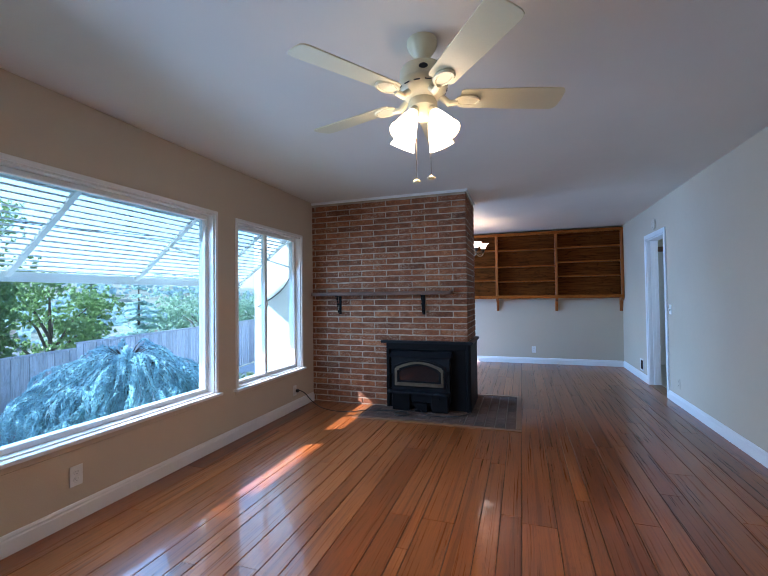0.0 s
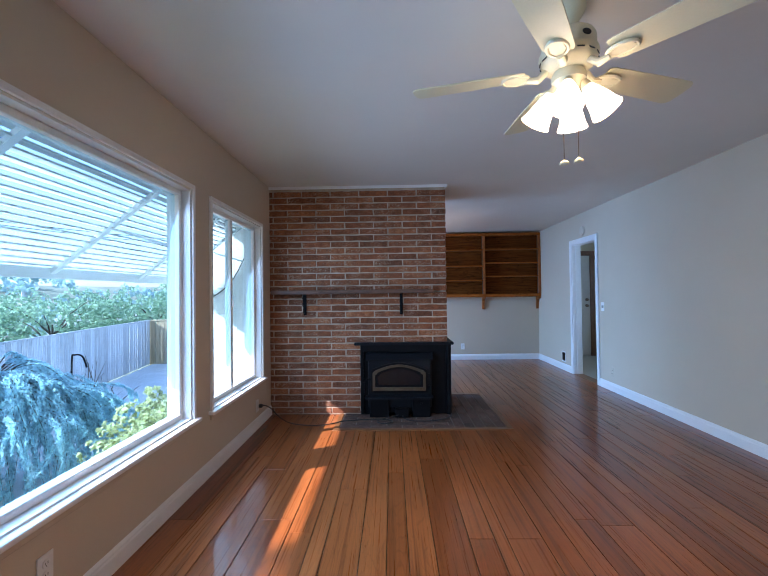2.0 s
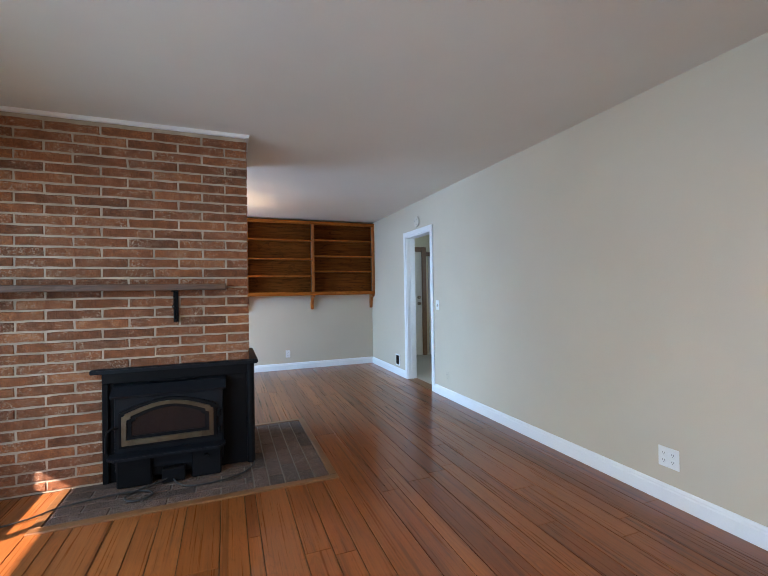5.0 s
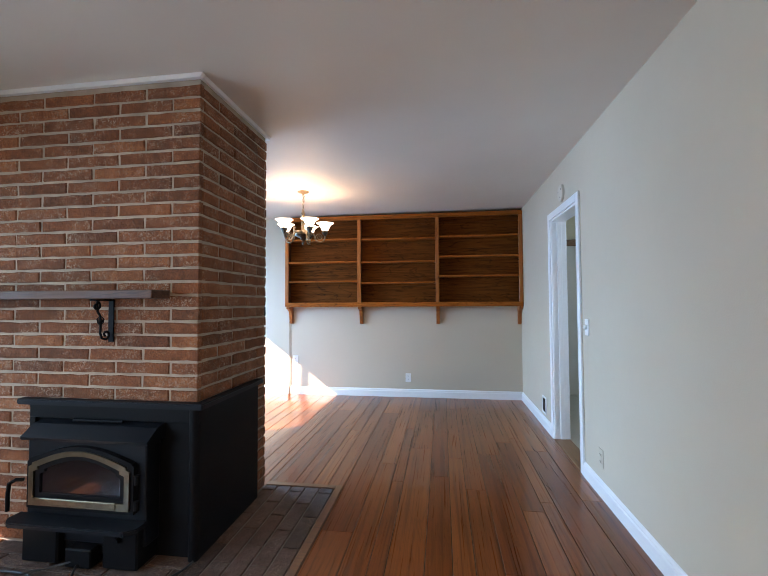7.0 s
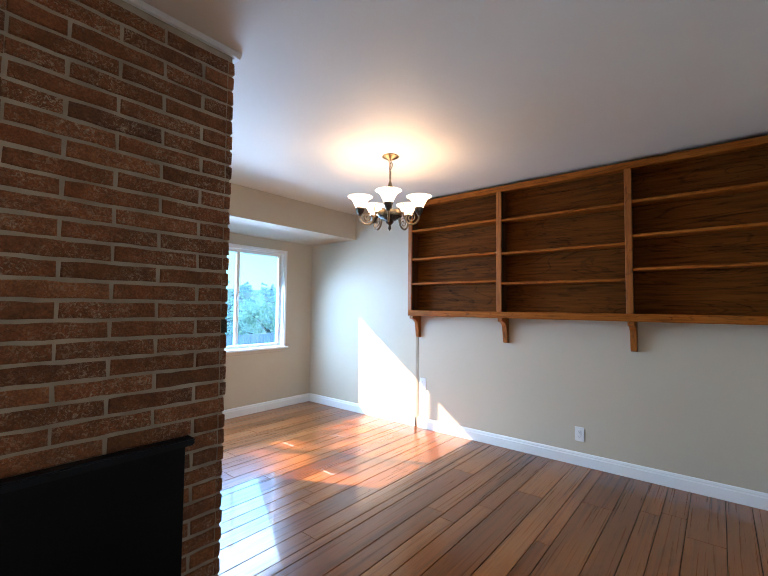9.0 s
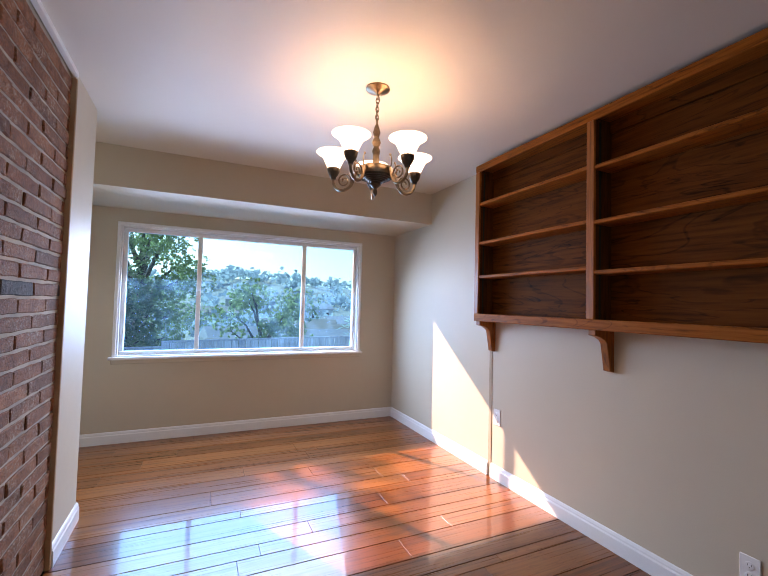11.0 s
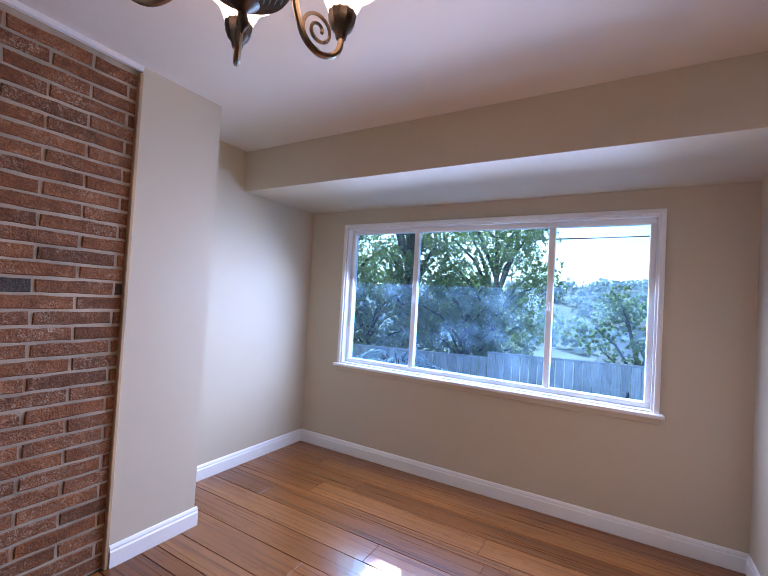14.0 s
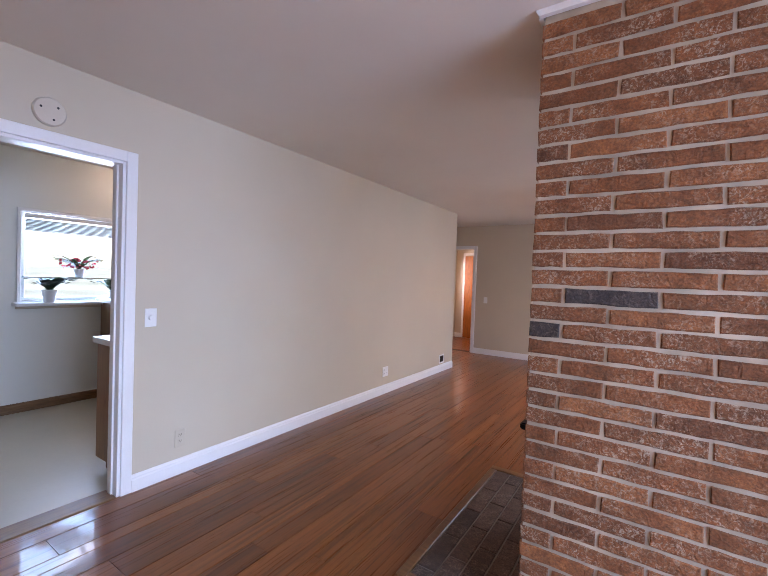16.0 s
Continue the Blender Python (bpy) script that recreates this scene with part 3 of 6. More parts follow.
# ---- windows ----
def window_unit(name, wall, out, hole, bars, label, ext=0.15, stool=0.045, proud=0.017, pane_mat=None):
    """A window in a wall along y: casing, jamb, frame, bars, panes and a sill. out: +1 if the room lies at larger x."""
    y0, y1, z0, z1 = hole
    w = tagged(new(name), label, "window", kind="structure")
    w.location = (wall, (y0 + y1) / 2, z0)

    def put(nm, bm, mat, lab="", parent=None):
        bmesh.ops.translate(bm, verts=bm.verts[:], vec=-w.location)
        return part(nm, bm, mat, parent or w, lab)
    i0, i1 = (wall, wall + out * proud) if out > 0 else (wall + out * proud, wall)
    c = 0.03
    put("casing", boxed(i0, i1, y0 - c, y1 + c, z1, z1 + c, 0.003), TRIM)
    put("casing", boxed(i0, i1, y0 - c, y0, z0, z1, 0.003), TRIM)
    put("casing", boxed(i0, i1, y1, y1 + c, z0, z1, 0.003), TRIM)
    a = wall - out * ext
    lo, hi = min(a, wall), max(a, wall)
    jamb = bmesh.new()
    t = 0.012
    box(jamb, lo, hi, y0, y1, z1 - t, z1)
    box(jamb, lo, hi, y0, y0 + t, z0, z1 - t)
    box(jamb, lo, hi, y1 - t, y1, z0, z1 - t)
    box(jamb, lo, hi, y0 + t, y1 - t, z0, z0 + t)
    put("jamb", jamb, TRIM)
    sill = bmesh.new()
    s0, s1 = (wall - 0.02, wall + out * stool) if out > 0 else (wall + out * stool, wall + 0.02)
    box(sill, s0, s1, y0 - 0.055, y1 + 0.055, z0 - 0.022, z0 + 0.003, 0.006, 2)
    put("window_sill", sill, TRIM)
    put("apron", boxed(i0, i1, y0 - 0.035, y1 + 0.035, z0 - 0.062, z0 - 0.022, 0.004), WALL)
    f0, f1 = sorted((wall - out * 0.055, wall - out * 0.115))
    fw = 0.034
    fr = bmesh.new()
    box(fr, f0, f1, y0 + t, y1 - t, z1 - t - fw, z1 - t, 0.004)
    box(fr, f0, f1, y0 + t, y1 - t, z0 + t, z0 + t + fw, 0.004)
    box(fr, f0, f1, y0 + t, y0 + t + fw, z0 + t + fw, z1 - t - fw, 0.004)
    box(fr, f0, f1, y1 - t - fw, y1 - t, z0 + t + fw, z1 - t - fw, 0.004)
    put("window_frame", fr, VINYL_FRAME)
    ys = [y0 + t + fw, *bars, y1 - t - fw]
    for k, y in enumerate(bars):
        bar = put("mullion", boxed(f0 + 0.006, f1 - 0.006, y - 0.021, y + 0.021, z0 + t + fw, z1 - t - fw, 0.004), VINYL_FRAME)
        put("latch", boxed(f1 if out > 0 else f0 - 0.012, f1 + 0.012 if out > 0 else f0, y - 0.008, y + 0.008, (z0 + z1) / 2 - 0.03, (z0 + z1) / 2 + 0.03, 0.003), VINYL_FRAME, "small white sash latch", bar)
    g = wall - out * 0.085
    for ya, yb in zip(ys, ys[1:]):
        pane = put("pane", boxed(g - 0.002, g + 0.002, ya - 0.004, yb + 0.004, z0 + t + fw - 0.004, z1 - t - fw + 0.004), pane_mat or GLASS)
        pane.visible_shadow = False
    return w


window_unit("window_1", WX, 1, W1, [], "large fixed picture window with white frame and sill")
window_unit("window_2", WX, 1, W2, [4.22], "white two-part sliding window with a projecting sill")
window_unit("window_3", DX, 1, WD, [6.50, 7.545], "white three-part sliding window with dusty panes", pane_mat=DUSTY)
window_unit("window_4", KX, -1, KW, [], "white-framed kitchen window with a raised blind")


# ---- doorways ----
def casing_x(name, hole, face, out, label):
    y0, y1, z0, z1 = hole
    c, d = 0.062, 0.016
    a, b = sorted((face, face + out * d))
    bm = bmesh.new()
    box(bm, a, b, y0 - c, y0, 0, z1 + c, 0.003)
    box(bm, a, b, y1, y1 + c, 0, z1 + c, 0.003)
    box(bm, a, b, y0, y1, z1, z1 + c, 0.003)
    return tagged(finish(name, bm, TRIM), label, "door trim", kind="structure")


casing_x("door_trim_living", DOOR, EX, -1, "white painted casing round the kitchen doorway")
casing_x("door_trim_kitchen", DOOR, EX + 0.12, 1, "white painted casing on the kitchen side")
lining = bmesh.new()
y0, y1, z0, z1 = DOOR
box(lining, EX - 0.004, EX + 0.124, y0 - 0.001, y0 + 0.018, 0, z1, 0.002)
box(lining, EX - 0.004, EX + 0.124, y1 - 0.018, y1 + 0.001, 0, z1, 0.002)
box(lining, EX - 0.004, EX + 0.124, y0 + 0.018, y1 - 0.018, z1 - 0.018, z1, 0.002)
box(lining, EX + 0.045, EX + 0.085, y0 + 0.018, y0 + 0.03, 0, z1 - 0.018, 0.002)
box(lining, EX + 0.045, EX + 0.085, y1 - 0.03, y1 - 0.018, 0, z1 - 0.018, 0.002)
tagged(finish("door_jamb", lining, TRIM), "white painted door lining with stops", "door frame", kind="structure")
tagged(finish("threshold", boxed(EX - 0.01, EX + 0.13, y0 + 0.018, y1 - 0.018, -0.006, 0.008, 0.004), BASE_BROWN), "worn brown wooden threshold strip", "threshold", kind="structure")
hall_trim = bmesh.new()
x0, x1, z0, z1 = HALL
for a, b in ((SY, SY + 0.016), (SY - 0.166, SY - 0.15)):
    box(hall_trim, x0 - 0.06, x0, a, b, 0, z1 + 0.06, 0.003)
    box(hall_trim, x1, x1 + 0.06, a, b, 0, z1 + 0.06, 0.003)
    box(hall_trim, x0, x1, a, b, z1, z1 + 0.06, 0.003)
box(hall_trim, x0 - 0.001, x0 + 0.015, SY - 0.152, SY + 0.002, 0, z1, 0.002)
box(hall_trim, x1 - 0.015, x1 + 0.001, SY - 0.152, SY + 0.002, 0, z1, 0.002)
tagged(finish("door_trim_hall", hall_trim, TRIM), "white painted casing round the hall doorway", "door trim", kind="structure")

# the hall beyond: a closet door and its casing
closet = thing("closet_door", "reddish-brown wooden closet door standing ajar in the hall", "door", (3.25, -1.75, 0))
part("door_leaf", boxed(-0.30, 0.30, 0, 0.036, 0.01, 1.98, 0.004), OAK_UP, closet)
part("knob", lathe([(0, 0.05), (0.02, 0.05), (0.027, 0.035), (0.02, 0.018), (0.01, 0.0)], 12, None, pose(-0.24, 0.036, 1.0, -90, 0, 0)), BRASS, closet, "round brass knob", True)
jam = bmesh.new()
box(jam, 2.88, 2.945, -1.78, -1.76, 0, 2.06, 0.003)
box(jam, 3.555, 3.62, -1.78, -1.76, 0, 2.06, 0.003)
box(jam, 2.945, 3.555, -1.78, -1.76, 2.0, 2.06, 0.003)
tagged(finish("door_trim_closet", jam, TRIM), "white painted casing of the hall closet", "door trim", kind="structure")

# kitchen back door in a brown frame
kd = thing("door_kitchen", "cream painted panel door with brass knob in a brown frame", "door", (3.10, 8.995, 0), kind="")
part("door_leaf", boxed(-0.40, 0.40, -0.04, 0.0, 0.01, 2.0, 0.003), paint("cream_door_paint", (0.66, 0.62, 0.52), 0.4), kd)
for zz in (1.0, 1.12):
    part("knob", lathe([(0, 0.06), (0.02, 0.058), (0.028, 0.042), (0.02, 0.02), (0.03, 0.006), (0.03, 0.0)], 14, None, pose(0.33, -0.04, zz, 90, 0, 0)), BRASS, kd, "round brass knob", True)
kf = bmesh.new()
box(kf, -0.49, -0.402, -0.06, 0.0, 0, 2.09, 0.004)
box(kf, 0.402, 0.49, -0.06, 0.0, 0, 2.09, 0.004)
box(kf, -0.402, 0.402, -0.06, 0.0, 2.003, 2.09, 0.004)
part("frame", kf, BASE_BROWN, kd, "brown stained door frame")
tagged(finish("trim_kitchen", boxed(3.60, KX, 8.975, 9.0, 1.92, 2.0, 0.003), BASE_BROWN), "brown wooden rail on the kitchen wall", "trim", kind="structure")
tagged(finish("door_casing_kitchen", boxed(3.66, 3.78, 8.97, 9.0, 0, 1.92, 0.003), TRIM), "white painted strip beside the back door", "trim", kind="structure")


# ---- hearth ----
hearth = thing("hearth", "dark sooty brick hearth flush with the floor, wooden border", "hearth", (-0.15, 5.0, 0))
hb = bmesh.new()
box(hb, -0.975, 0.615, 4.63, FY + 0.01, -0.01, -0.001)
box(hb, FX - 0.01, 0.615, FY + 0.01, 5.90, -0.01, -0.001)
bed = part("mortar_bed", shift(hb, hearth), HEARTH_MORTAR, hearth)
slabs = {}


def paver(lx, ly):
    key = (round(lx, 3), round(ly, 3))
    if key not in slabs:
        bm = boxed(-lx / 2, lx / 2, -ly / 2, ly / 2, -0.008, 0.006)
        top = [e for e in bm.edges if all(v.co.z > 0 for v in e.verts)]
        bmesh.ops.bevel(bm, geom=top, offset=0.003, segments=1, affect="EDGES")
        me = bpy.data.meshes.new("brick")
        bm.to_mesh(me)
        bm.free()
        me.materials.append(HEARTH_BRICK)
        slabs[key] = me
    return slabs[key]


def pave(x0, x1, y0, y1, along_x):
    if along_x:
        rows = round((y1 - y0) / 0.094)
        p = (y1 - y0) / rows
        for i in range(rows):
            u = x0 - (0.15 if i % 2 else 0.0)
            while u < x1 - 0.02:
                a, b = max(u, x0), min(u + 0.30, x1)
                if b - a > 0.03:
                    ob = new("brick", paver(b - a - 0.009, p - 0.009))
                    ob.location = local(hearth, (a + b) / 2, y0 + (i + 0.5) * p, 0)
                    ob.parent = bed
                u += 0.30
    else:
        rows = round((x1 - x0) / 0.094)
        p = (x1 - x0) / rows
        for i in range(rows):
            u = y0 - (0.15 if i % 2 else 0.0)
            while u < y1 - 0.02:
                a, b = max(u, y0), min(u + 0.30, y1)
                if b - a > 0.03:
                    ob = new("brick", paver(p - 0.009, b - a - 0.009))
                    ob.location = local(hearth, x0 + (i + 0.5) * p, (a + b) / 2, 0)
                    ob.parent = bed
                u += 0.30


pave(-0.975, FX, 4.63, FY, True)
pave(FX, 0.615, 4.63, 5.90, False)
BORDER = wood("hearth_border_wood", (0.10, 0.038, 0.014), (0.17, 0.07, 0.026), (0.23, 0.10, 0.04), 0, 0.3, 20)
for x0, x1, y0, y1 in ((-1.03, 0.665, 4.57, 4.628), (-1.03, -0.977, 4.628, FY), (0.617, 0.665, 4.628, 5.95), (FX + 0.002, 0.617, 5.902, 5.95)):
    part("border", shift(boxed(x0, x1, y0, y1, -0.006, 0.009, 0.004), hearth), BORDER, hearth, "brown wooden edging")

# ---- mantel shelf on two scroll brackets ----
mantel = thing("mantel_shelf", "dark rough-sawn wooden mantel shelf with uneven front edge", "mantel", (-0.88, FY, 1.283))
plank = bmesh.new()
n = 60
prof_f = [(-0.84 + 1.69 * i / n, -0.135 + 0.004 * math.sin(i * 0.31) + 0.0015 * math.sin(i * 0.83)) for i in range(n + 1)]
prism([(-0.84, -0.004)] + prof_f + [(0.85, -0.004)], 0.0, 0.042, "z", plank)
bmesh.ops.bevel(plank, geom=plank.edges[:], offset=0.003, segments=1, affect="EDGES")
part("shelf", plank, MANTEL_WOOD, mantel)


def spiral(cx, cz, r0, r1, a0, a1, n=18):
    return [(cx + (r0 + (r1 - r0) * i / n) * math.cos(a0 + (a1 - a0) * i / n), cz + (r0 + (r1 - r0) * i / n) * math.sin(a0 + (a1 - a0) * i / n)) for i in range(n + 1)]


def mantel_bracket(x):
    b = thing("shelf_bracket", "black wrought-iron scroll bracket under the mantel", "bracket", (x, FY, 1.281), "mantel brackets")
    bar = bmesh.new()
    box(bar, -0.016, 0.016, -0.010, -0.003, -0.22, 0.0, 0.002)
    box(bar, -0.016, 0.016, -0.125, -0.003, -0.008, 0.0, 0.002)
    part("strap", bar, IRON, b)
    sc = bmesh.new()
    pts = spiral(-0.098, -0.034, 0.006, 0.024, math.pi * 0.2, math.pi * 2.5)
    pts += [(-0.092, -0.062), (-0.078, -0.08), (-0.074, -0.10)]
    tube([(0, y, z) for y, z in pts], 0.0058, sc, 6)
    pts = [(-0.074, -0.10), (-0.072, -0.14), (-0.075, -0.17), (-0.064, -0.197), (-0.043, -0.203)] + spiral(-0.04, -0.180, 0.024, 0.006, -math.pi * 0.5, math.pi * 1.4)
    tube([(0, y, z) for y, z in pts], 0.0058, sc, 6)
    part("scroll", sc, IRON, b, "", True)
    cage = bmesh.new()
    for k in range(4):
        a = k * math.pi / 2
        tube([(0.016 * math.sin(math.pi * i / 8) * math.cos(a + i * 0.35), -0.074 + 0.016 * math.sin(math.pi * i / 8) * math.sin(a + i * 0.35), -0.085 - 0.045 * i / 8) for i in range(9)], 0.003, cage, 5)
    part("twisted_cage", cage, IRON, b, "twisted iron basket", True)


mantel_bracket(-1.39)
mantel_bracket(-0.36)

# ---- wood stove insert ----
stove = thing("wood_stove", "black steel wood-stove insert with arched glass door and gold trim", "stove", (-0.38, FY, 0))


def stove_part(nm, bm, mat, lab="", parent=None, smooth=False):
    bmesh.ops.translate(bm, verts=bm.verts[:], vec=-stove.location)
    return part(nm, bm, mat, parent or stove, lab, smooth)


top = bmesh.new()
prism([(-0.865, 4.985 + 0.06), (0.185, 5.045), (0.185, 5.735), (FX + 0.004, 5.735), (FX + 0.004, FY - 0.004), (-0.865, FY - 0.004)], 0.735, 0.765, "z", top)
bmesh.ops.bevel(top, geom=top.edges[:], offset=0.006, segments=2, affect="EDGES")
stove_part("top_trim", top, IRON_BLUE, "black steel top moulding")
stove_part("side_panel", boxed(FX + 0.004, 0.158, 5.075, 5.71, 0.008, 0.735, 0.003), IRON, "tall flat black side panel")
sp = bmesh.new()
box(sp, -0.80, 0.155, 5.085, FY - 0.003, 0.008, 0.735)
stove_part("back_panel", sp, IRON)
stove_part("header", boxed(-0.80, 0.158, 5.062, 5.085, 0.668, 0.735, 0.003), IRON)
stove_part("corner_post", tube([(0.13, 5.078, 0.008), (0.13, 5.078, 0.735)], 0.028, None, 12), IRON, "rounded black corner post", None, True)
stove_part("left_post", boxed(-0.80, -0.765, 5.062, 5.085, 0.008, 0.668, 0.003), IRON)
body = bmesh.new()
box(body, -0.715, -0.06, 4.985, 5.085, 0.10, 0.585, 0.008, 2)
stove_part("body", body, IRON_BLUE)
hood = prism([(5.085, 0.66), (5.085, 0.585), (4.965, 0.585), (4.960, 0.60), (5.03, 0.65)], -0.735, -0.04, "x")
stove_part("hood", hood, IRON_BLUE, "slanted black convection hood")
stove_part("damper_rod", tube([(-0.52, 5.045, 0.668), (-0.24, 5.045, 0.668)], 0.008, None, 8), IRON, "", None, True)


def arch(x0, x1, z0, zs, rise, notch=0.022, n=14):
    """A door outline: square foot, notched shoulders, flat arch on top."""
    pts = [(x0, z0), (x1, z0), (x1, zs - notch), (x1 - notch, zs - notch * 0.6), (x1 - notch, zs)]
    for i in range(1, n):
        u = i / n
        pts.append((x1 - notch - (x1 - x0 - 2 * notch) * u, zs + rise * math.sin(math.pi * u)))
    pts += [(x0 + notch, zs), (x0 + notch, zs - notch * 0.6), (x0, zs - notch)]
    return pts


def ring(outer, inner, y0, y1):
    bm = bmesh.new()
    n = len(outer)
    loops = []
    for y, line in ((y0, outer), (y0, inner), (y1, inner), (y1, outer)):
        loops.append([bm.verts.new((u, y, v)) for u, v in line])
    for a, b in ((0, 1), (1, 2), (2, 3), (3, 0)):
        for i in range(n):
            j = (i + 1) % n
            bm.faces.new((loops[a][i], loops[a][j], loops[b][j], loops[b][i]))
    bmesh.ops.recalc_face_normals(bm, faces=bm.faces[:])
    return bm


outer = arch(-0.685, -0.105, 0.262, 0.50, 0.066, 0.012)
mid1 = arch(-0.668, -0.122, 0.280, 0.484, 0.064, 0.018)
inner = arch(-0.642, -0.148, 0.315, 0.467, 0.058, 0.024)
inner2 = arch(-0.615, -0.175, 0.337, 0.452, 0.052, 0.024)
door = stove_part("door", ring(outer, inner2, 4.958, 4.985), IRON, "arched cast-iron stove door")
stove_part("gold_trim", ring(mid1, inner, 4.949, 4.960), GOLD, "aged gold door moulding", door)
stove_part("glass", prism(inner2, 4.966, 4.972, "y"), paint("dark_stove_glass", (0.008, 0.008, 0.01), 0.06, 0.1, 2, 30, 0.0), "dark ceramic glass", door)
stove_part("handle", tube([(-0.69, 4.95, 0.40), (-0.715, 4.93, 0.405), (-0.74, 4.92, 0.39), (-0.745, 4.918, 0.34), (-0.745, 4.918, 0.26)], 0.009, None, 8), IRON, "black coiled door handle", door, True)
for zz in (0.31, 0.43):
    stove_part("hinge", tube([(-0.085, 4.955, zz - 0.022), (-0.085, 4.955, zz + 0.022)], 0.012, None, 10), IRON, "", door, True)
stove_part("gold_plate", boxed(-0.60, -0.19, 4.944, 4.957, 0.285, 0.318, 0.003), GOLD, "gold bar below the glass", door)
lip = prism([(-0.745, 4.985), (-0.745, 4.915), (-0.70, 4.875), (-0.09, 4.875), (-0.045, 4.915), (-0.045, 4.985)], 0.205, 0.228, "z")
bmesh.ops.bevel(lip, geom=lip.edges[:], offset=0.005, segments=2, affect="EDGES")
stove_part("ash_lip", lip, IRON_BLUE, "projecting black ash lip")
ped = bmesh.new()
box(ped, -0.70, -0.50, 4.95, 5.085, 0.008, 0.205, 0.008)
box(ped, -0.26, -0.075, 4.95, 5.085, 0.008, 0.205, 0.008)
box(ped, -0.50, -0.26, 4.99, 5.085, 0.05, 0.205, 0.004)
stove_part("pedestal", ped, IRON)
stove_part("blower_box", boxed(-0.44, -0.30, 4.93, 4.99, 0.012, 0.10, 0.006), IRON, "small black blower housing")
stove_part("knob", lathe([(0, 0.02), (0.012, 0.02), (0.014, 0.0)], 12, None, pose(-0.17, 4.95, 0.15, 90, 0, 0)), IRON, "", None, True)

# ---- power cord from the wall to the stove ----
cord = thing("power_cord", "black power cord trailing across floor and hearth", "cable", (-1.2, 4.7, 0))
pts = [(-1.748, 4.66, 0.215), (-1.70, 4.66, 0.22), (-1.64, 4.67, 0.19), (-1.58, 4.70, 0.11), (-1.50, 4.74, 0.035), (-1.38, 4.72, 0.014), (-1.22, 4.70, 0.012), (-1.08, 4.74, 0.012),
       (-0.96, 4.80, 0.02), (-0.80, 4.84, 0.02), (-0.62, 4.86, 0.02), (-0.50, 4.83, 0.02), (-0.47, 4.76, 0.02), (-0.56, 4.72, 0.02), (-0.62, 4.78, 0.022), (-0.55, 4.86, 0.026), (-0.45, 4.92, 0.03), (-0.38, 4.94, 0.05)]


def smooth_line(p, n=6):
    p = [Vector(v) for v in p]
    out = []
    for i in range(len(p) - 1):
        a, b, c, d = p[max(i - 1, 0)], p[i], p[i + 1], p[min(i + 2, len(p) - 1)]
        for k in range(n):
            t = k / n
            out.append(0.5 * ((2 * b) + (c - a) * t + (2 * a - 5 * b + 4 * c - d) * t * t + (3 * b - a - 3 * c + d) * t ** 3))
    return out + [p[-1]]


part("wire", shift(tube(smooth_line(pts), 0.0055, None, 6), cord), CABLE, cord, "", True)
pts2 = [(-0.37, 4.93, 0.03), (-0.33, 4.86, 0.02), (-0.25, 4.80, 0.019), (-0.10, 4.80, 0.019), (0.05, 4.86, 0.019), (0.13, 4.96, 0.019), (0.15, 5.04, 0.02)]
part("wire", shift(tube(smooth_line(pts2), 0.0055, None, 6), cord), CABLE, cord, "", True)
part("plug", shift(boxed(-1.75, -1.715, 4.645, 4.675, 0.198, 0.232, 0.006), cord), CABLE, cord)


# ---- wall plates ----
def plate(name, label, category, place, rz, w=0.072, h=0.116, kind_of="outlet", mat=None):
    """A cover plate; its own +y faces the room before the turn rz."""
    t = thing(name, label, category, place, "wall plates")
    t.rotation_euler = (0, 0, radians(rz))
    part("cover", boxed(-w / 2, w / 2, 0.0, 0.006, -h / 2, h / 2, 0.002), mat or PLASTIC, t)
    if kind_of == "outlet":
        n = 2 if w > 0.1 else 1
        for k in range(n):
            cx = (k - (n - 1) / 2) * 0.052
            for zz in (-0.021, 0.021):
                s = part("socket", lathe([(0.0165, 0.0), (0.0165, 0.003), (0.015, 0.004), (0, 0.004)], 14, None, pose(cx, 0.005, zz, -90, 0, 0)), mat or PLASTIC, t)
                sl = bmesh.new()
                box(sl, cx - 0.007, cx - 0.005, 0.0085, 0.0096, zz - 0.001, zz + 0.008)
                box(sl, cx + 0.005, cx + 0.007, 0.0085, 0.0096, zz - 0.001, zz + 0.007)
                box(sl, cx - 0.002, cx + 0.002, 0.0085, 0.0096, zz - 0.009, zz - 0.005)
                part("slots", sl, DARK, s)
    elif kind_of == "dimmer":
        part("dial", lathe([(0.017, 0.0), (0.015, 0.016), (0.0, 0.017)], 18, None, pose(0, 0.006, 0, -90, 0, 0)), mat or PLASTIC, t, "round white dimmer knob", True)
    elif kind_of == "toggle":
        part("toggle", prism([(0.006, -0.008), (0.006, 0.008), (0.02, 0.012), (0.02, 0.006)], -0.004, 0.004, "x"), mat or PLASTIC, t)
    return t


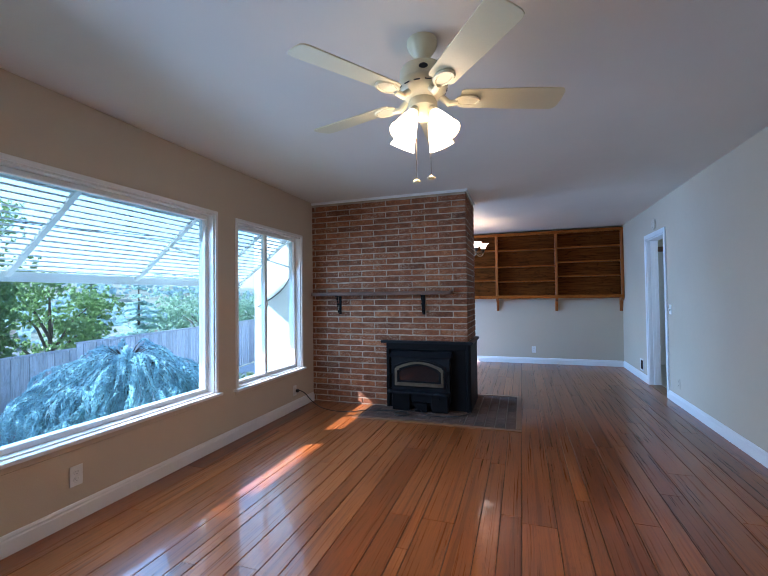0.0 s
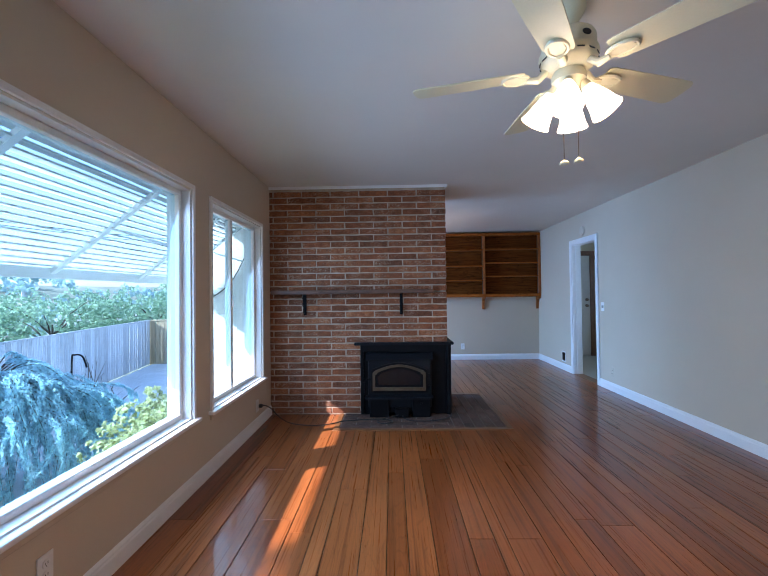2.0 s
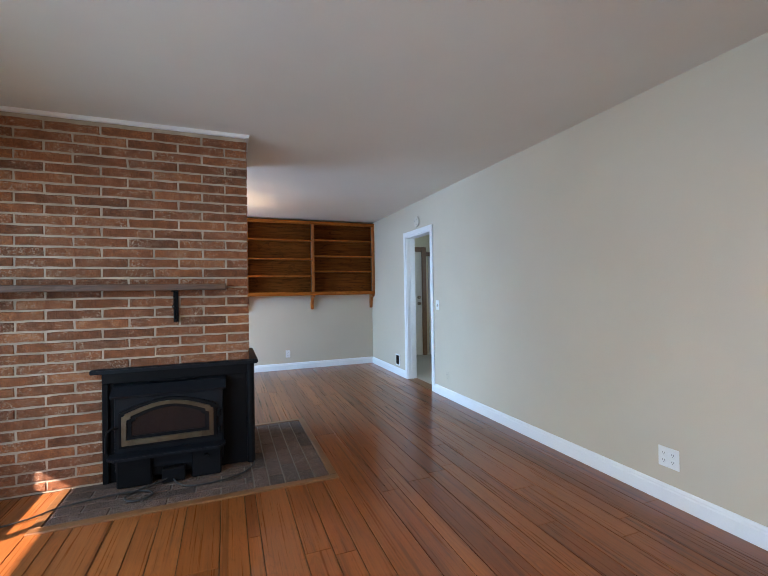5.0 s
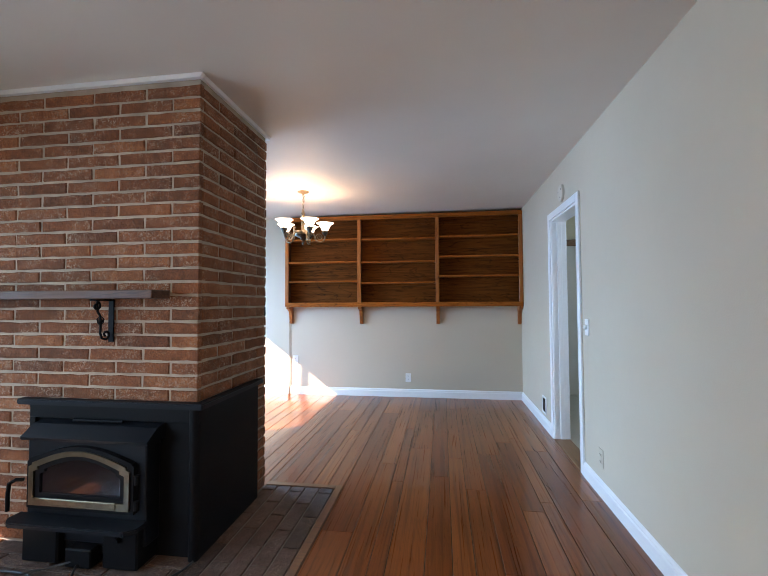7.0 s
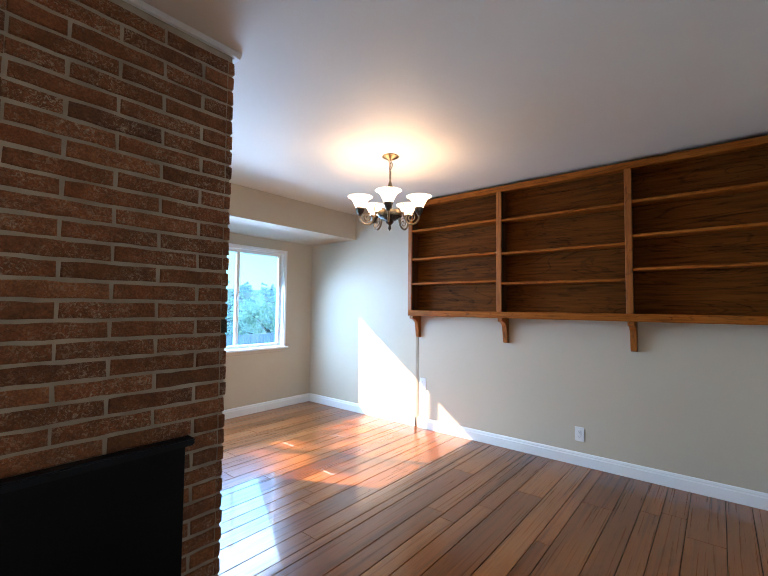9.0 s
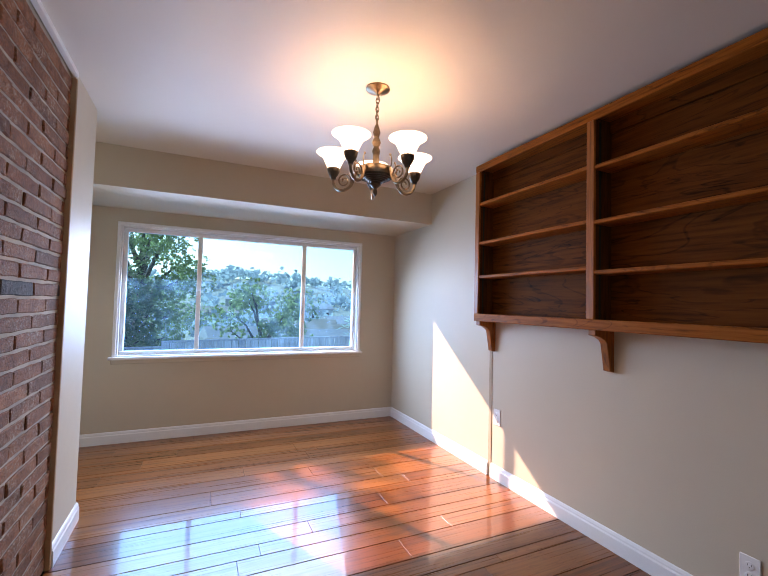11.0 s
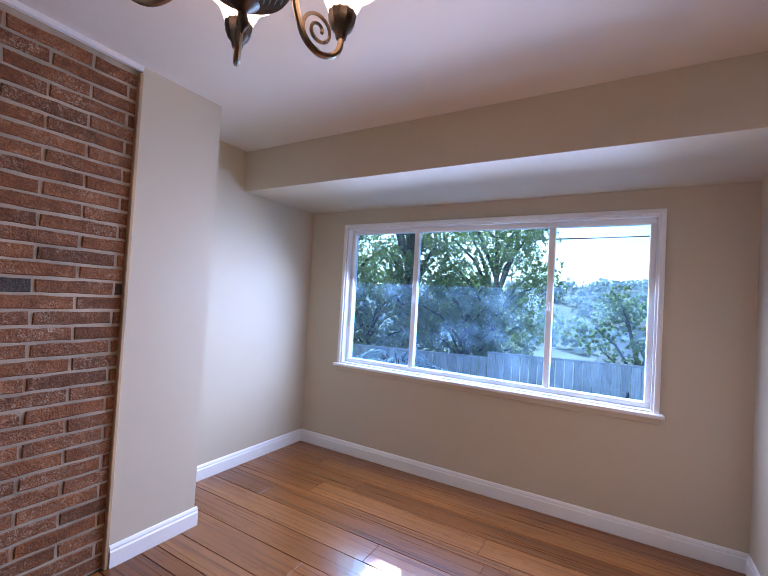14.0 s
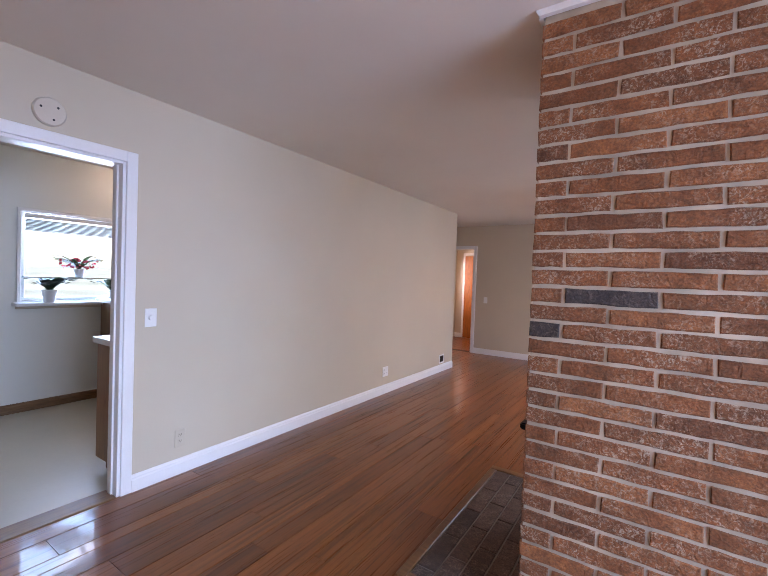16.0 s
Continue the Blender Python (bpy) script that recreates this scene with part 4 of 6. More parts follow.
plate("outlet", "white wall outlet above the baseboard under the window", "outlet", (WX, 2.28, 0.257), -90)
plate("outlet", "white wall outlet with a black plug near the brick", "outlet", (WX, 4.66, 0.215), -90)
plate("outlet", "white four-socket wall outlet above the baseboard", "outlet", (EX, 3.505, 0.262), 90, 0.118)
plate("outlet", "painted-over wall outlet near the kitchen doorway", "outlet", (EX, 6.03, 0.245), 90, mat=WALL)
plate("light_switch", "white dimmer switch beside the kitchen doorway", "switch", (EX, 6.24, 1.075), 90, kind_of="dimmer")
plate("outlet", "white wall outlet under the bookshelf", "outlet", (0.888, NY, 0.254), 180)
bare = plate("outlet", "white wall outlet with dark surround in the dining bay", "outlet", (-1.405, BY, 0.352), 0, 0.046, 0.098)
gap = bmesh.new()
prism([(0.034 * math.copysign(abs(math.cos(a)) ** 0.5, math.cos(a)), 0.060 * math.copysign(abs(math.sin(a)) ** 0.5, math.sin(a))) for a in [2 * math.pi * (i + 0.5) / 20 for i in range(20)]], 0.0005, 0.0035, "y", gap)
part("open_box", gap, DARK, bare, "dark open edge of the wall box")
plate("light_switch", "white toggle switch beside the hall doorway", "switch", (2.37, SY, 1.03), 0, kind_of="toggle")
plate("outlet", "white wall outlet on the back wall", "outlet", (1.25, SY, 0.27), 0)
plate("outlet", "white wall outlet beside a bare strip under the shelf", "outlet", (-0.675, NY, 0.47), 180, 0.075, 0.12)
tagged(finish("wall_patch", boxed(-0.772, -0.738, NY - 0.004, NY, 0.0, 1.0, 0.001), wood("bare_plaster_strip", (0.30, 0.20, 0.12), (0.46, 0.34, 0.24), (0.56, 0.45, 0.34), 2, 0.8, 20, 1.0, False)), "bare brown strip where a wall was removed", "trim", kind="structure")

alarm = thing("smoke_alarm", "round white smoke alarm base above the kitchen doorway", "smoke alarm", (EX, 6.77, 2.17))
part("disc", lathe([(0.072, 0.0), (0.072, 0.012), (0.066, 0.02), (0.0, 0.021)], 28, None, pose(0, 0, 0, 0, -90, 0)), paint("aged_ivory_plastic", (0.60, 0.52, 0.42), 0.4, 0.03), alarm, "", True)
for a in (20, 140, 250):
    part("hole", lathe([(0.006, 0.0), (0.006, 0.001), (0, 0.001)], 8, None, pose(-0.0212, 0.042 * math.cos(radians(a)), 0.042 * math.sin(radians(a)), 0, -90, 0)), DARK, alarm)


def register(place, w, h, label):
    r = thing("floor_register", label, "vent", place, "wall registers")
    fr = bmesh.new()
    box(fr, -0.008, 0, -w / 2, w / 2, h / 2 - 0.018, h / 2, 0.002)
    box(fr, -0.008, 0, -w / 2, w / 2, -h / 2, -h / 2 + 0.018, 0.002)
    box(fr, -0.008, 0, -w / 2, -w / 2 + 0.018, -h / 2 + 0.018, h / 2 - 0.018, 0.002)
    box(fr, -0.008, 0, w / 2 - 0.018, w / 2, -h / 2 + 0.018, h / 2 - 0.018, 0.002)
    part("frame", fr, PLASTIC, r)
    part("backing", boxed(-0.002, -0.0005, -w / 2 + 0.018, w / 2 - 0.018, -h / 2 + 0.018, h / 2 - 0.018), DARK, r)
    n = 7
    for i in range(n):
        y = -w / 2 + 0.022 + (w - 0.044) * (i + 0.5) / n
        part("slat", boxed(-0.006, -0.003, y - 0.002, y + 0.002, -h / 2 + 0.018, h / 2 - 0.018), BRONZE, r, "dark grille slat")
    return r


register((EX, 7.50, 0.22), 0.15, 0.17, "white metal wall register above the baseboard")
register((EX, 1.96, 0.19), 0.16, 0.13, "white metal wall register near the alcove corner")

# ---- bookshelf on the end wall ----
shelf = thing("wall_bookshelf", "empty stained-oak wall bookshelf with three bays", "bookshelf", (0.81, NY, 1.19))
SX0, SX1, SF, SZ0, SZ1 = -0.765, 2.350, 8.45, 1.20, 2.41


def shelf_part(nm, x0, x1, y0, y1, z0, z1, mat, bev=0.002, lab=""):
    bm = boxed(x0, x1, y0, y1, z0, z1, bev)
    bmesh.ops.translate(bm, verts=bm.verts[:], vec=-shelf.location)
    return part(nm, bm, mat, shelf, lab)


# Sides and dividers: the same oak, darkened for the shade inside the bays.
OAK_SIDE_SHADED = wood("stained_oak_side", (0.03, 0.007, 0.001), (0.11, 0.03, 0.006), (0.16, 0.05, 0.011), 2, 0.45, 14, 1.0, True, 0.0, 0.1, 0.18)
st = [SX0, 0.235, 1.263, SX1 - 0.048]
shelf_part("top_rail", SX0, SX1, SF, SF + 0.02, SZ1 - 0.052, SZ1, OAK, 0.003)
shelf_part("bottom_rail", SX0, SX1, SF, SF + 0.02, SZ0, SZ0 + 0.058, OAK, 0.003)
for x in st:
    shelf_part("stile", x, x + 0.048, SF, SF + 0.02, SZ0 + 0.058, SZ1 - 0.052, OAK_UP, 0.003)
shelf_part("top_board", SX0, SX1, SF + 0.02, NY, SZ1 - 0.03, SZ1 - 0.008, OAK)
shelf_part("bottom_board", SX0, SX1, SF + 0.02, NY, SZ0 + 0.012, SZ0 + 0.036, OAK)
for i, x in enumerate((SX0, 0.249, 1.277, SX1 - 0.02)):
    shelf_part("side" if i in (0, 3) else "divider", x, x + 0.02, SF + 0.02, NY, SZ0 + 0.036, SZ1 - 0.03, OAK_SIDE_SHADED)
heights = ((2.105, 1.80, 1.54), (2.095, 1.79, 1.515), (2.105, 1.845, 1.592))
edges = ((SX0 + 0.02, 0.249), (0.269, 1.277), (1.297, SX1 - 0.02))
for (a, b), hs in zip(edges, heights):
    shelf_part("back_panel", a, b, NY - 0.009, NY - 0.001, SZ0 + 0.036, SZ1 - 0.03, OAK_BACK_SHADED, 0, "oak plywood back with cathedral grain and painted-in shade")
    for h in hs:
        shelf_part("shelf_board", a + 0.001, b - 0.001, SF + 0.006, NY - 0.009, h - 0.012, h + 0.01, OAK, 0.003)
    shelf_part("nailer", a, b, NY - 0.024, NY - 0.009, SZ1 - 0.10, SZ1 - 0.03, OAK_BACK_SHADED, 0.002)
    for x in (a + 0.03, b - 0.035):
        for yy in ((SF + 0.06),):
            shelf_part("standard", a if x < (a + b) / 2 else b - 0.003, a + 0.003 if x < (a + b) / 2 else b, yy, yy + 0.012, SZ0 + 0.05, SZ1 - 0.05, DARK, 0)


def corbel(x):
    c = thing("shelf_bracket", "stained-oak corbel bracket under the bookshelf", "bracket", (x, NY, SZ0), "bookshelf brackets")
    out = [(0.0, 0.0), (-0.155, 0.0), (-0.155, -0.03), (-0.105, -0.042), (-0.075, -0.058), (-0.06, -0.075), (-0.048, -0.14), (-0.034, -0.228), (-0.008, -0.235), (0.0, -0.235)]
    bm = prism(out, -0.022, 0.022, "x")
    bmesh.ops.bevel(bm, geom=bm.edges[:], offset=0.0025, segments=1, affect="EDGES")
    part("corbel", bm, OAK_UP, c)


for x in (-0.73, 0.262, 1.29, 2.325):
    corbel(x)

# ---- ceiling fan ----
FAN = Vector((0.275, 2.42, CH))
fan = thing("ceiling_fan", "cream five-blade ceiling fan with four lit frosted shades", "ceiling fan", FAN)
part("canopy", lathe([(0.0, 0.0), (0.068, 0.0), (0.070, -0.02), (0.066, -0.034), (0.05, -0.06), (0.03, -0.088), (0.018, -0.095), (0, -0.095)], 28), FAN_WHITE, fan, "", True)
part("downrod", lathe([(0.012, -0.09), (0.012, -0.135)], 14), FAN_WHITE, fan, "", True)
part("motor", lathe([(0, -0.125), (0.05, -0.125), (0.098, -0.135), (0.105, -0.15), (0.105, -0.195), (0.112, -0.2), (0.115, -0.215), (0.10, -0.25), (0.07, -0.272), (0.06, -0.275), (0, -0.275)], 36), FAN_WHITE, fan, "", True)
for k in range(14):
    a = 2 * math.pi * k / 14
    vents = bmesh.new()
    box(vents, -0.014, 0.014, -0.0015, 0.0015, -0.003, 0.003)
    bmesh.ops.transform(vents, matrix=Matrix.Rotation(a, 4, "Z") @ pose(0, 0.1095, -0.232, 30, 0, 0), verts=vents.verts[:])
    part("vent_slot", vents, DARK, fan)
part("badge", lathe([(0.02, 0), (0.018, 0.003), (0, 0.003)], 16, None, Matrix.Rotation(radians(-75), 4, "Z") @ pose(0.105, 0, -0.172, 0, 90, 0) @ Matrix.Diagonal((0.6, 1, 1, 1))), DARK, fan, "small dark oval badge")
part("light_fitter", lathe([(0, -0.272), (0.058, -0.275), (0.066, -0.29), (0.066, -0.315), (0.05, -0.33), (0.035, -0.36), (0.02, -0.372), (0, -0.374)], 28), FAN_WHITE, fan, "", True)
FAN_PHI = 20.0
BLADE_Z = -0.278
for k in range(5):
    turn = Matrix.Rotation(radians(FAN_PHI + 72 * k), 4, "Z")
    bl = bmesh.new()
    line = [(0.17, -0.052), (0.19, -0.060), (0.40, -0.068), (0.61, -0.073), (0.628, -0.066), (0.638, -0.05), (0.642, 0.0), (0.638, 0.05), (0.628, 0.066), (0.61, 0.073), (0.40, 0.068), (0.19, 0.060), (0.17, 0.052)]
    prism(line, -0.003, 0.003, "z", bl)
    bmesh.ops.bevel(bl, geom=bl.edges[:], offset=0.0012, segments=1, affect="EDGES")
    bmesh.ops.transform(bl, matrix=turn @ pose(0, 0, BLADE_Z + 0.012, -12, 0, 0), verts=bl.verts[:])
    blade = part("blade", bl, FAN_BLADE, fan)
    ir = bmesh.new()
    tube([(0.085, 0, -0.258), (0.12, 0, BLADE_Z - 0.012), (0.16, 0, BLADE_Z - 0.006)], 0.016, ir, 10, [0.9, 1.0, 0.8])
    loop = [(0.205 + 0.052 * math.cos(a), 0.036 * math.sin(a), BLADE_Z + 0.002) for a in [2 * math.pi * i / 20 for i in range(20)]]
    tube(loop, 0.008, ir, 6, None, True)
    prism([(0.16 + 0.09 * u, v) for u, v in ((0, -0.012), (0.4, -0.028), (0.9, -0.022), (1.0, 0.0), (0.9, 0.022), (0.4, 0.028), (0, 0.012))], BLADE_Z - 0.003, BLADE_Z + 0.006, "z", ir)
    bmesh.ops.transform(ir, matrix=turn, verts=ir.verts[:])
    part("blade_iron", ir, FAN_WHITE, blade, "ornate cream blade bracket", True)
for k in range(4):
    a = radians(-118 + 90 * k)
    m = Matrix.Rotation(a, 4, "Z") @ pose(0.062, 0, -0.345, 0, -32, 0) @ Matrix.Diagonal((0.84, 0.84, 1.15, 1))
    arm = part("socket_cup", lathe([(0, 0.02), (0.02, 0.018), (0.026, 0.0), (0.028, -0.012), (0, -0.012)], 18, None, m), FAN_WHITE, fan, "", True)
    bell = [(0.027, -0.008), (0.034, -0.022), (0.046, -0.048), (0.056, -0.075), (0.063, -0.098), (0.074, -0.118), (0.0725, -0.119), (0.061, -0.099), (0.054, -0.075), (0.044, -0.048), (0.032, -0.022), (0.025, -0.008)]
    part("shade", lathe(bell, 24, None, m), FAN_GLASS, fan, "lit frosted bell glass", True)
    p = FAN + (m @ Vector((0, 0, -0.085)))
    bulb("fan_bulb", p, 3.0, (1.0, 0.56, 0.21), 0.03)
for k, (x, y, z) in enumerate(((-0.03, -0.012, -0.645), (0.034, 0.0, -0.632))):
    ch = part("pull_chain", tube([(x, y, -0.35), (x, y, z)], 0.0018, None, 5), BRASS, fan)
    part("chain_pull", lathe([(0, -0.012), (0.016, -0.010), (0.019, -0.004), (0.013, 0.002), (0.004, 0.008), (0, 0.01)], 14, None, pose(x, y, z)), FAN_WHITE, ch, "round cream pull", True)

# ---- chandelier ----
CHN = Vector((-0.11, 7.318, CH))
chand = thing("chandelier", "antique-brass five-arm chandelier with lit alabaster bell shades", "chandelier", CHN)
part("canopy", lathe([(0, 0.0), (0.062, 0.0), (0.064, -0.006), (0.05, -0.014), (0.02, -0.022), (0.008, -0.032), (0, -0.034)], 28), BRASS, chand, "", True)
for k in range(7):
    z = -0.045 - k * 0.022
    loop = [(0.009 * math.cos(a), 0, 0.016 * math.sin(a)) for a in [2 * math.pi * i / 10 for i in range(10)]]
    lk = tube(loop, 0.0026, None, 5, None, True)
    bmesh.ops.transform(lk, matrix=pose(0, 0, z, 0, 0, 90 * (k % 2)), verts=lk.verts[:])
    part("chain_link", lk, BRASS, chand, "", True)
part("cord", tube(smooth_line([(0.0, 0.0, -0.03), (0.02, 0.004, -0.07), (0.012, -0.01, -0.12), (0.003, 0.0, -0.2)]), 0.002, None, 5), GOLD, chand, "", True)
part("column", lathe([(0, -0.19), (0.006, -0.19), (0.012, -0.205), (0.02, -0.235), (0.012, -0.262), (0.018, -0.272), (0.024, -0.29), (0.014, -0.312), (0.022, -0.335), (0.016, -0.36), (0.02, -0.43), (0, -0.43)], 20), BRASS, chand, "", True)
part("bowl_rim", lathe([(0, -0.385), (0.05, -0.388), (0.088, -0.395), (0.092, -0.402), (0.092, -0.432), (0.088, -0.438), (0, -0.438)], 32, None, pose(0, 0, -0.03)), BRASS, chand, "broad brass band", True)
rings = [(0, -0.437), (0.09, -0.437)]
for k in range(6):
    r = 0.088 - 0.012 * k
    rings += [(r, -0.440 - 0.0055 * k), (r - 0.004, -0.4465 - 0.0055 * k)]
part("bowl", lathe(rings + [(0.016, -0.478), (0, -0.478)], 32, None, pose(0, 0, -0.03)), BRONZE, chand, "dark ribbed bronze bowl", True)
part("finial", lathe([(0, -0.474), (0.028, -0.474), (0.03, -0.482), (0.016, -0.494), (0.007, -0.502), (0.011, -0.514), (0.012, -0.526), (0.005, -0.538), (0, -0.545)], 16, None, pose(0, 0, -0.03)), BRONZE, chand, "", True)
for k in range(5):
    turn = Matrix.Rotation(radians(18 + 72 * k), 4, "Z")
    arm = bmesh.new()
    line = [(0.088, -0.442), (0.106, -0.444), (0.116, -0.475), (0.136, -0.515), (0.172, -0.535), (0.207, -0.526), (0.225, -0.505), (0.230, -0.485), (0.230, -0.47)]
    tube(smooth_line([(x, 0, z) for x, z in line], 5), 0.0075, arm, 8)
    curl = spiral(0.170, -0.484, 0.044, 0.008, -math.pi * 0.5, -math.pi * 4.1, 34)
    tube([(x, 0, z) for x, z in curl], 0.0042, arm, 6)
    tube(smooth_line([(0.110, 0, -0.45), (0.120, 0, -0.422), (0.118, 0, -0.396), (0.110, 0, -0.38)], 5), 0.0032, arm, 6)
    lathe([(0, 0.007), (0.006, 0.003), (0.006, -0.004), (0, -0.007)], 8, arm, pose(0.109, 0, -0.378))
    lathe([(0, 0.01), (0.009, 0.006), (0.009, -0.006), (0, -0.01)], 8, arm, pose(0.102, 0, -0.443, 0, 90, 0))
    bmesh.ops.transform(arm, matrix=turn, verts=arm.verts[:])
    arm_ob = part("arm", arm, BRASS, chand, "scrolled brass arm", True)
    cb = lathe([(0, -0.375), (0.012, -0.375), (0.015, -0.362), (0.024, -0.352), (0.031, -0.335), (0.034, -0.318), (0.032, -0.312), (0, -0.312)], 24)
    for v in cb.verts:
        a = math.atan2(v.co.y, v.co.x)
        s = 1.0 - 0.06 * (math.cos(a * 12) > 0)
        v.co.x, v.co.y = v.co.x * s, v.co.y * s
    bmesh.ops.transform(cb, matrix=turn @ pose(0.23, 0, -0.10), verts=cb.verts[:])
    part("cup", cb, BRONZE, arm_ob, "fluted dark cup", True)
    sh = [(0.027, -0.315), (0.033, -0.295), (0.042, -0.270), (0.050, -0.250), (0.062, -0.232), (0.078, -0.222), (0.0805, -0.219), (0.077, -0.2195), (0.060, -0.228), (0.047, -0.248), (0.039, -0.270), (0.030, -0.295), (0.02, -0.313), (0, -0.313)]
    sh_bm = lathe([(r * 1.15, -0.418 + (z + 0.315) * 0.9) for r, z in sh], 28)
    bmesh.ops.transform(sh_bm, matrix=turn @ pose(0.23, 0, 0), verts=sh_bm.verts[:])
    part("shade", sh_bm, BELL_GLASS, arm_ob, "lit alabaster bell shade", True)
    bulb("chandelier_bulb", CHN + (turn @ Vector((0.23, 0, -0.355))), 0.36, (1.0, 0.76, 0.49), 0.02)


# ---- outside: ground, house wall, awning, garden, street and hills ----
GZ = -1.05
gx = [-900, -600, -420, -300, -220, -170, -130, -100, -75, -55, -40, -30, -22, -16, -12, -9, -6, -3, 0, 6, 20, 60, 200, 900]
gy = [-900, -500, -260, -150, -90, -60, -40, -25, -14, -6, 0, 6, 14, 25, 40, 60, 90, 150, 260, 500, 900]


def ground_z(x, y):
    """Level garden, falling to a valley beyond the fence and rising to hills on its far side."""
    if x > -11:
        return GZ
    d = -11 - x
    fall = -7.5 * (1 - math.exp(-d / 22.0))
    hill = 26.0 * (1 / (1 + math.exp(-(d - 230) / 38.0)))
    wave = 3.0 * math.sin(y / 47.0 + 1.0) * min(d / 300.0, 1.0) + 2.0 * math.sin(y / 19.0 + d / 60.0) * min(d / 300.0, 1.0)
    return GZ + fall + hill + wave


gb = bmesh.new()
grid = [[gb.verts.new((x, y, ground_z(x, y))) for y in gy] for x in gx]
for i in range(len(gx) - 1):
    for j in range(len(gy) - 1):
        gb.faces.new((grid[i][j], grid[i + 1][j], grid[i + 1][j + 1], grid[i][j + 1]))
bmesh.ops.recalc_face_normals(gb, faces=gb.faces[:])
GROUND_MAT = paint("dry_grass_and_soil", (0.24, 0.235, 0.17), 0.95, 0.35, 0.05, 3.0, 0.5)
tagged(finish("ground", gb, GROUND_MAT, None, True), "garden soil running on to a wooded valley", "ground", kind="structure")
tagged(finish("patio", prism([(-1.95, 5.0), (-1.95, 15.55), (-8.72, 14.52), (-6.83, 5.0)], GZ - 0.1, GZ + 0.03, "z"), CONCRETE), "pale concrete patio beside the house", "patio", kind="structure")

shell = bmesh.new()
box(shell, WX - 0.19, WX - 0.152, -2.0, 5.24, GZ, 0.40)
box(shell, WX - 0.19, WX - 0.152, -2.0, 5.24, 2.06, 2.75)
box(shell, WX - 0.19, WX - 0.152, -2.0, 0.66, 0.40, 2.06)
box(shell, WX - 0.19, WX - 0.152, 3.45, 3.64, 0.40, 2.06)
box(shell, WX - 0.19, WX - 0.152, 4.86, 5.24, 0.40, 2.06)
box(shell, DX - 0.19, WX - 0.152, 5.24, 5.278, GZ, 2.62)
box(shell, DX - 0.19, DX - 0.152, 5.278, 9.2, GZ, 0.72)
box(shell, DX - 0.19, DX - 0.152, 5.278, 9.2, 2.03, 2.62)
box(shell, DX - 0.19, DX - 0.152, 5.278, 5.79, 0.72, 2.03)
box(shell, DX - 0.19, DX - 0.152, 8.21, 9.2, 0.72, 2.03)
house = tagged(finish("wall_outside", shell, STUCCO), "white stucco outside wall of the house", "wall", kind="structure")
conduit = thing("wall_pipe", "thin grey pipe clipped to the stucco wall", "pipe", (-2.02, 5.2, GZ))
part("pipe", tube([(0, 0.02, 0.0), (0, 0.02, 3.6)], 0.014, None, 8), STEEL, conduit, "", True)
part("wire", tube(smooth_line([(0, 0.03, 2.9), (-0.25, 0.03, 2.45), (-0.65, 0.03, 2.2)]), 0.006, None, 6), CABLE, conduit, "", True)

# window awning of stepped aluminium slats
awn = thing("window_awning", "white aluminium slat awning sloping out over the windows", "awning", (-1.97, 2.7, 2.06))
A0, A1 = Vector((-1.985, 0, 2.085)), Vector((-2.82, 0, 1.465))
AY0, AY1 = -0.9, 5.08


def awn_part(nm, bm, mat, lab="", smooth=False):
    bmesh.ops.translate(bm, verts=bm.verts[:], vec=-awn.location)
    return part(nm, bm, mat, awn, lab, smooth)


SLATS = 19
for k in range(SLATS):
    p = A0.lerp(A1, (k + 0.5) / SLATS)
    prof = [(-0.056, 0.012), (-0.05, 0.004), (0.0, 0.002), (0.046, -0.004), (0.05, -0.014), (0.048, -0.002), (0.0, 0.0055), (-0.05, 0.008), (-0.054, 0.014)]
    awn_part("slat", prism([(p.x + u, p.z + v + 0.02) for u, v in prof], AY0, AY1, "y"), AWNING)
for y in (-0.58, 0.45, 1.47, 2.50, 3.53, 4.5, 5.05):
    d = (A1 - A0).normalized()
    up = Vector((-d.z, 0, d.x))
    up = up if up.z > 0 else -up
    pr = [(A0 - up * 0.028), (A1 - up * 0.028), (A1 - up * 0.002), (A0 - up * 0.002)]
    awn_part("rafter", prism([(v.x, v.z) for v in pr], y - 0.02, y + 0.02, "y"), AWNING)
awn_part("front_bar", boxed(A1.x - 0.02, A1.x + 0.012, AY0, AY1, A1.z - 0.055, A1.z + 0.02, 0.004), AWNING)
awn_part("wall_bar", boxed(A0.x - 0.01, A0.x + 0.03, AY0, AY1, A0.z - 0.03, A0.z + 0.05, 0.004), AWNING)
for y in (3.53, 5.05):
    awn_part("brace", tube([(-1.97, y, 1.62), (-2.42, y, 1.76)], 0.009, None, 6), AWNING, "thin white stay", True)


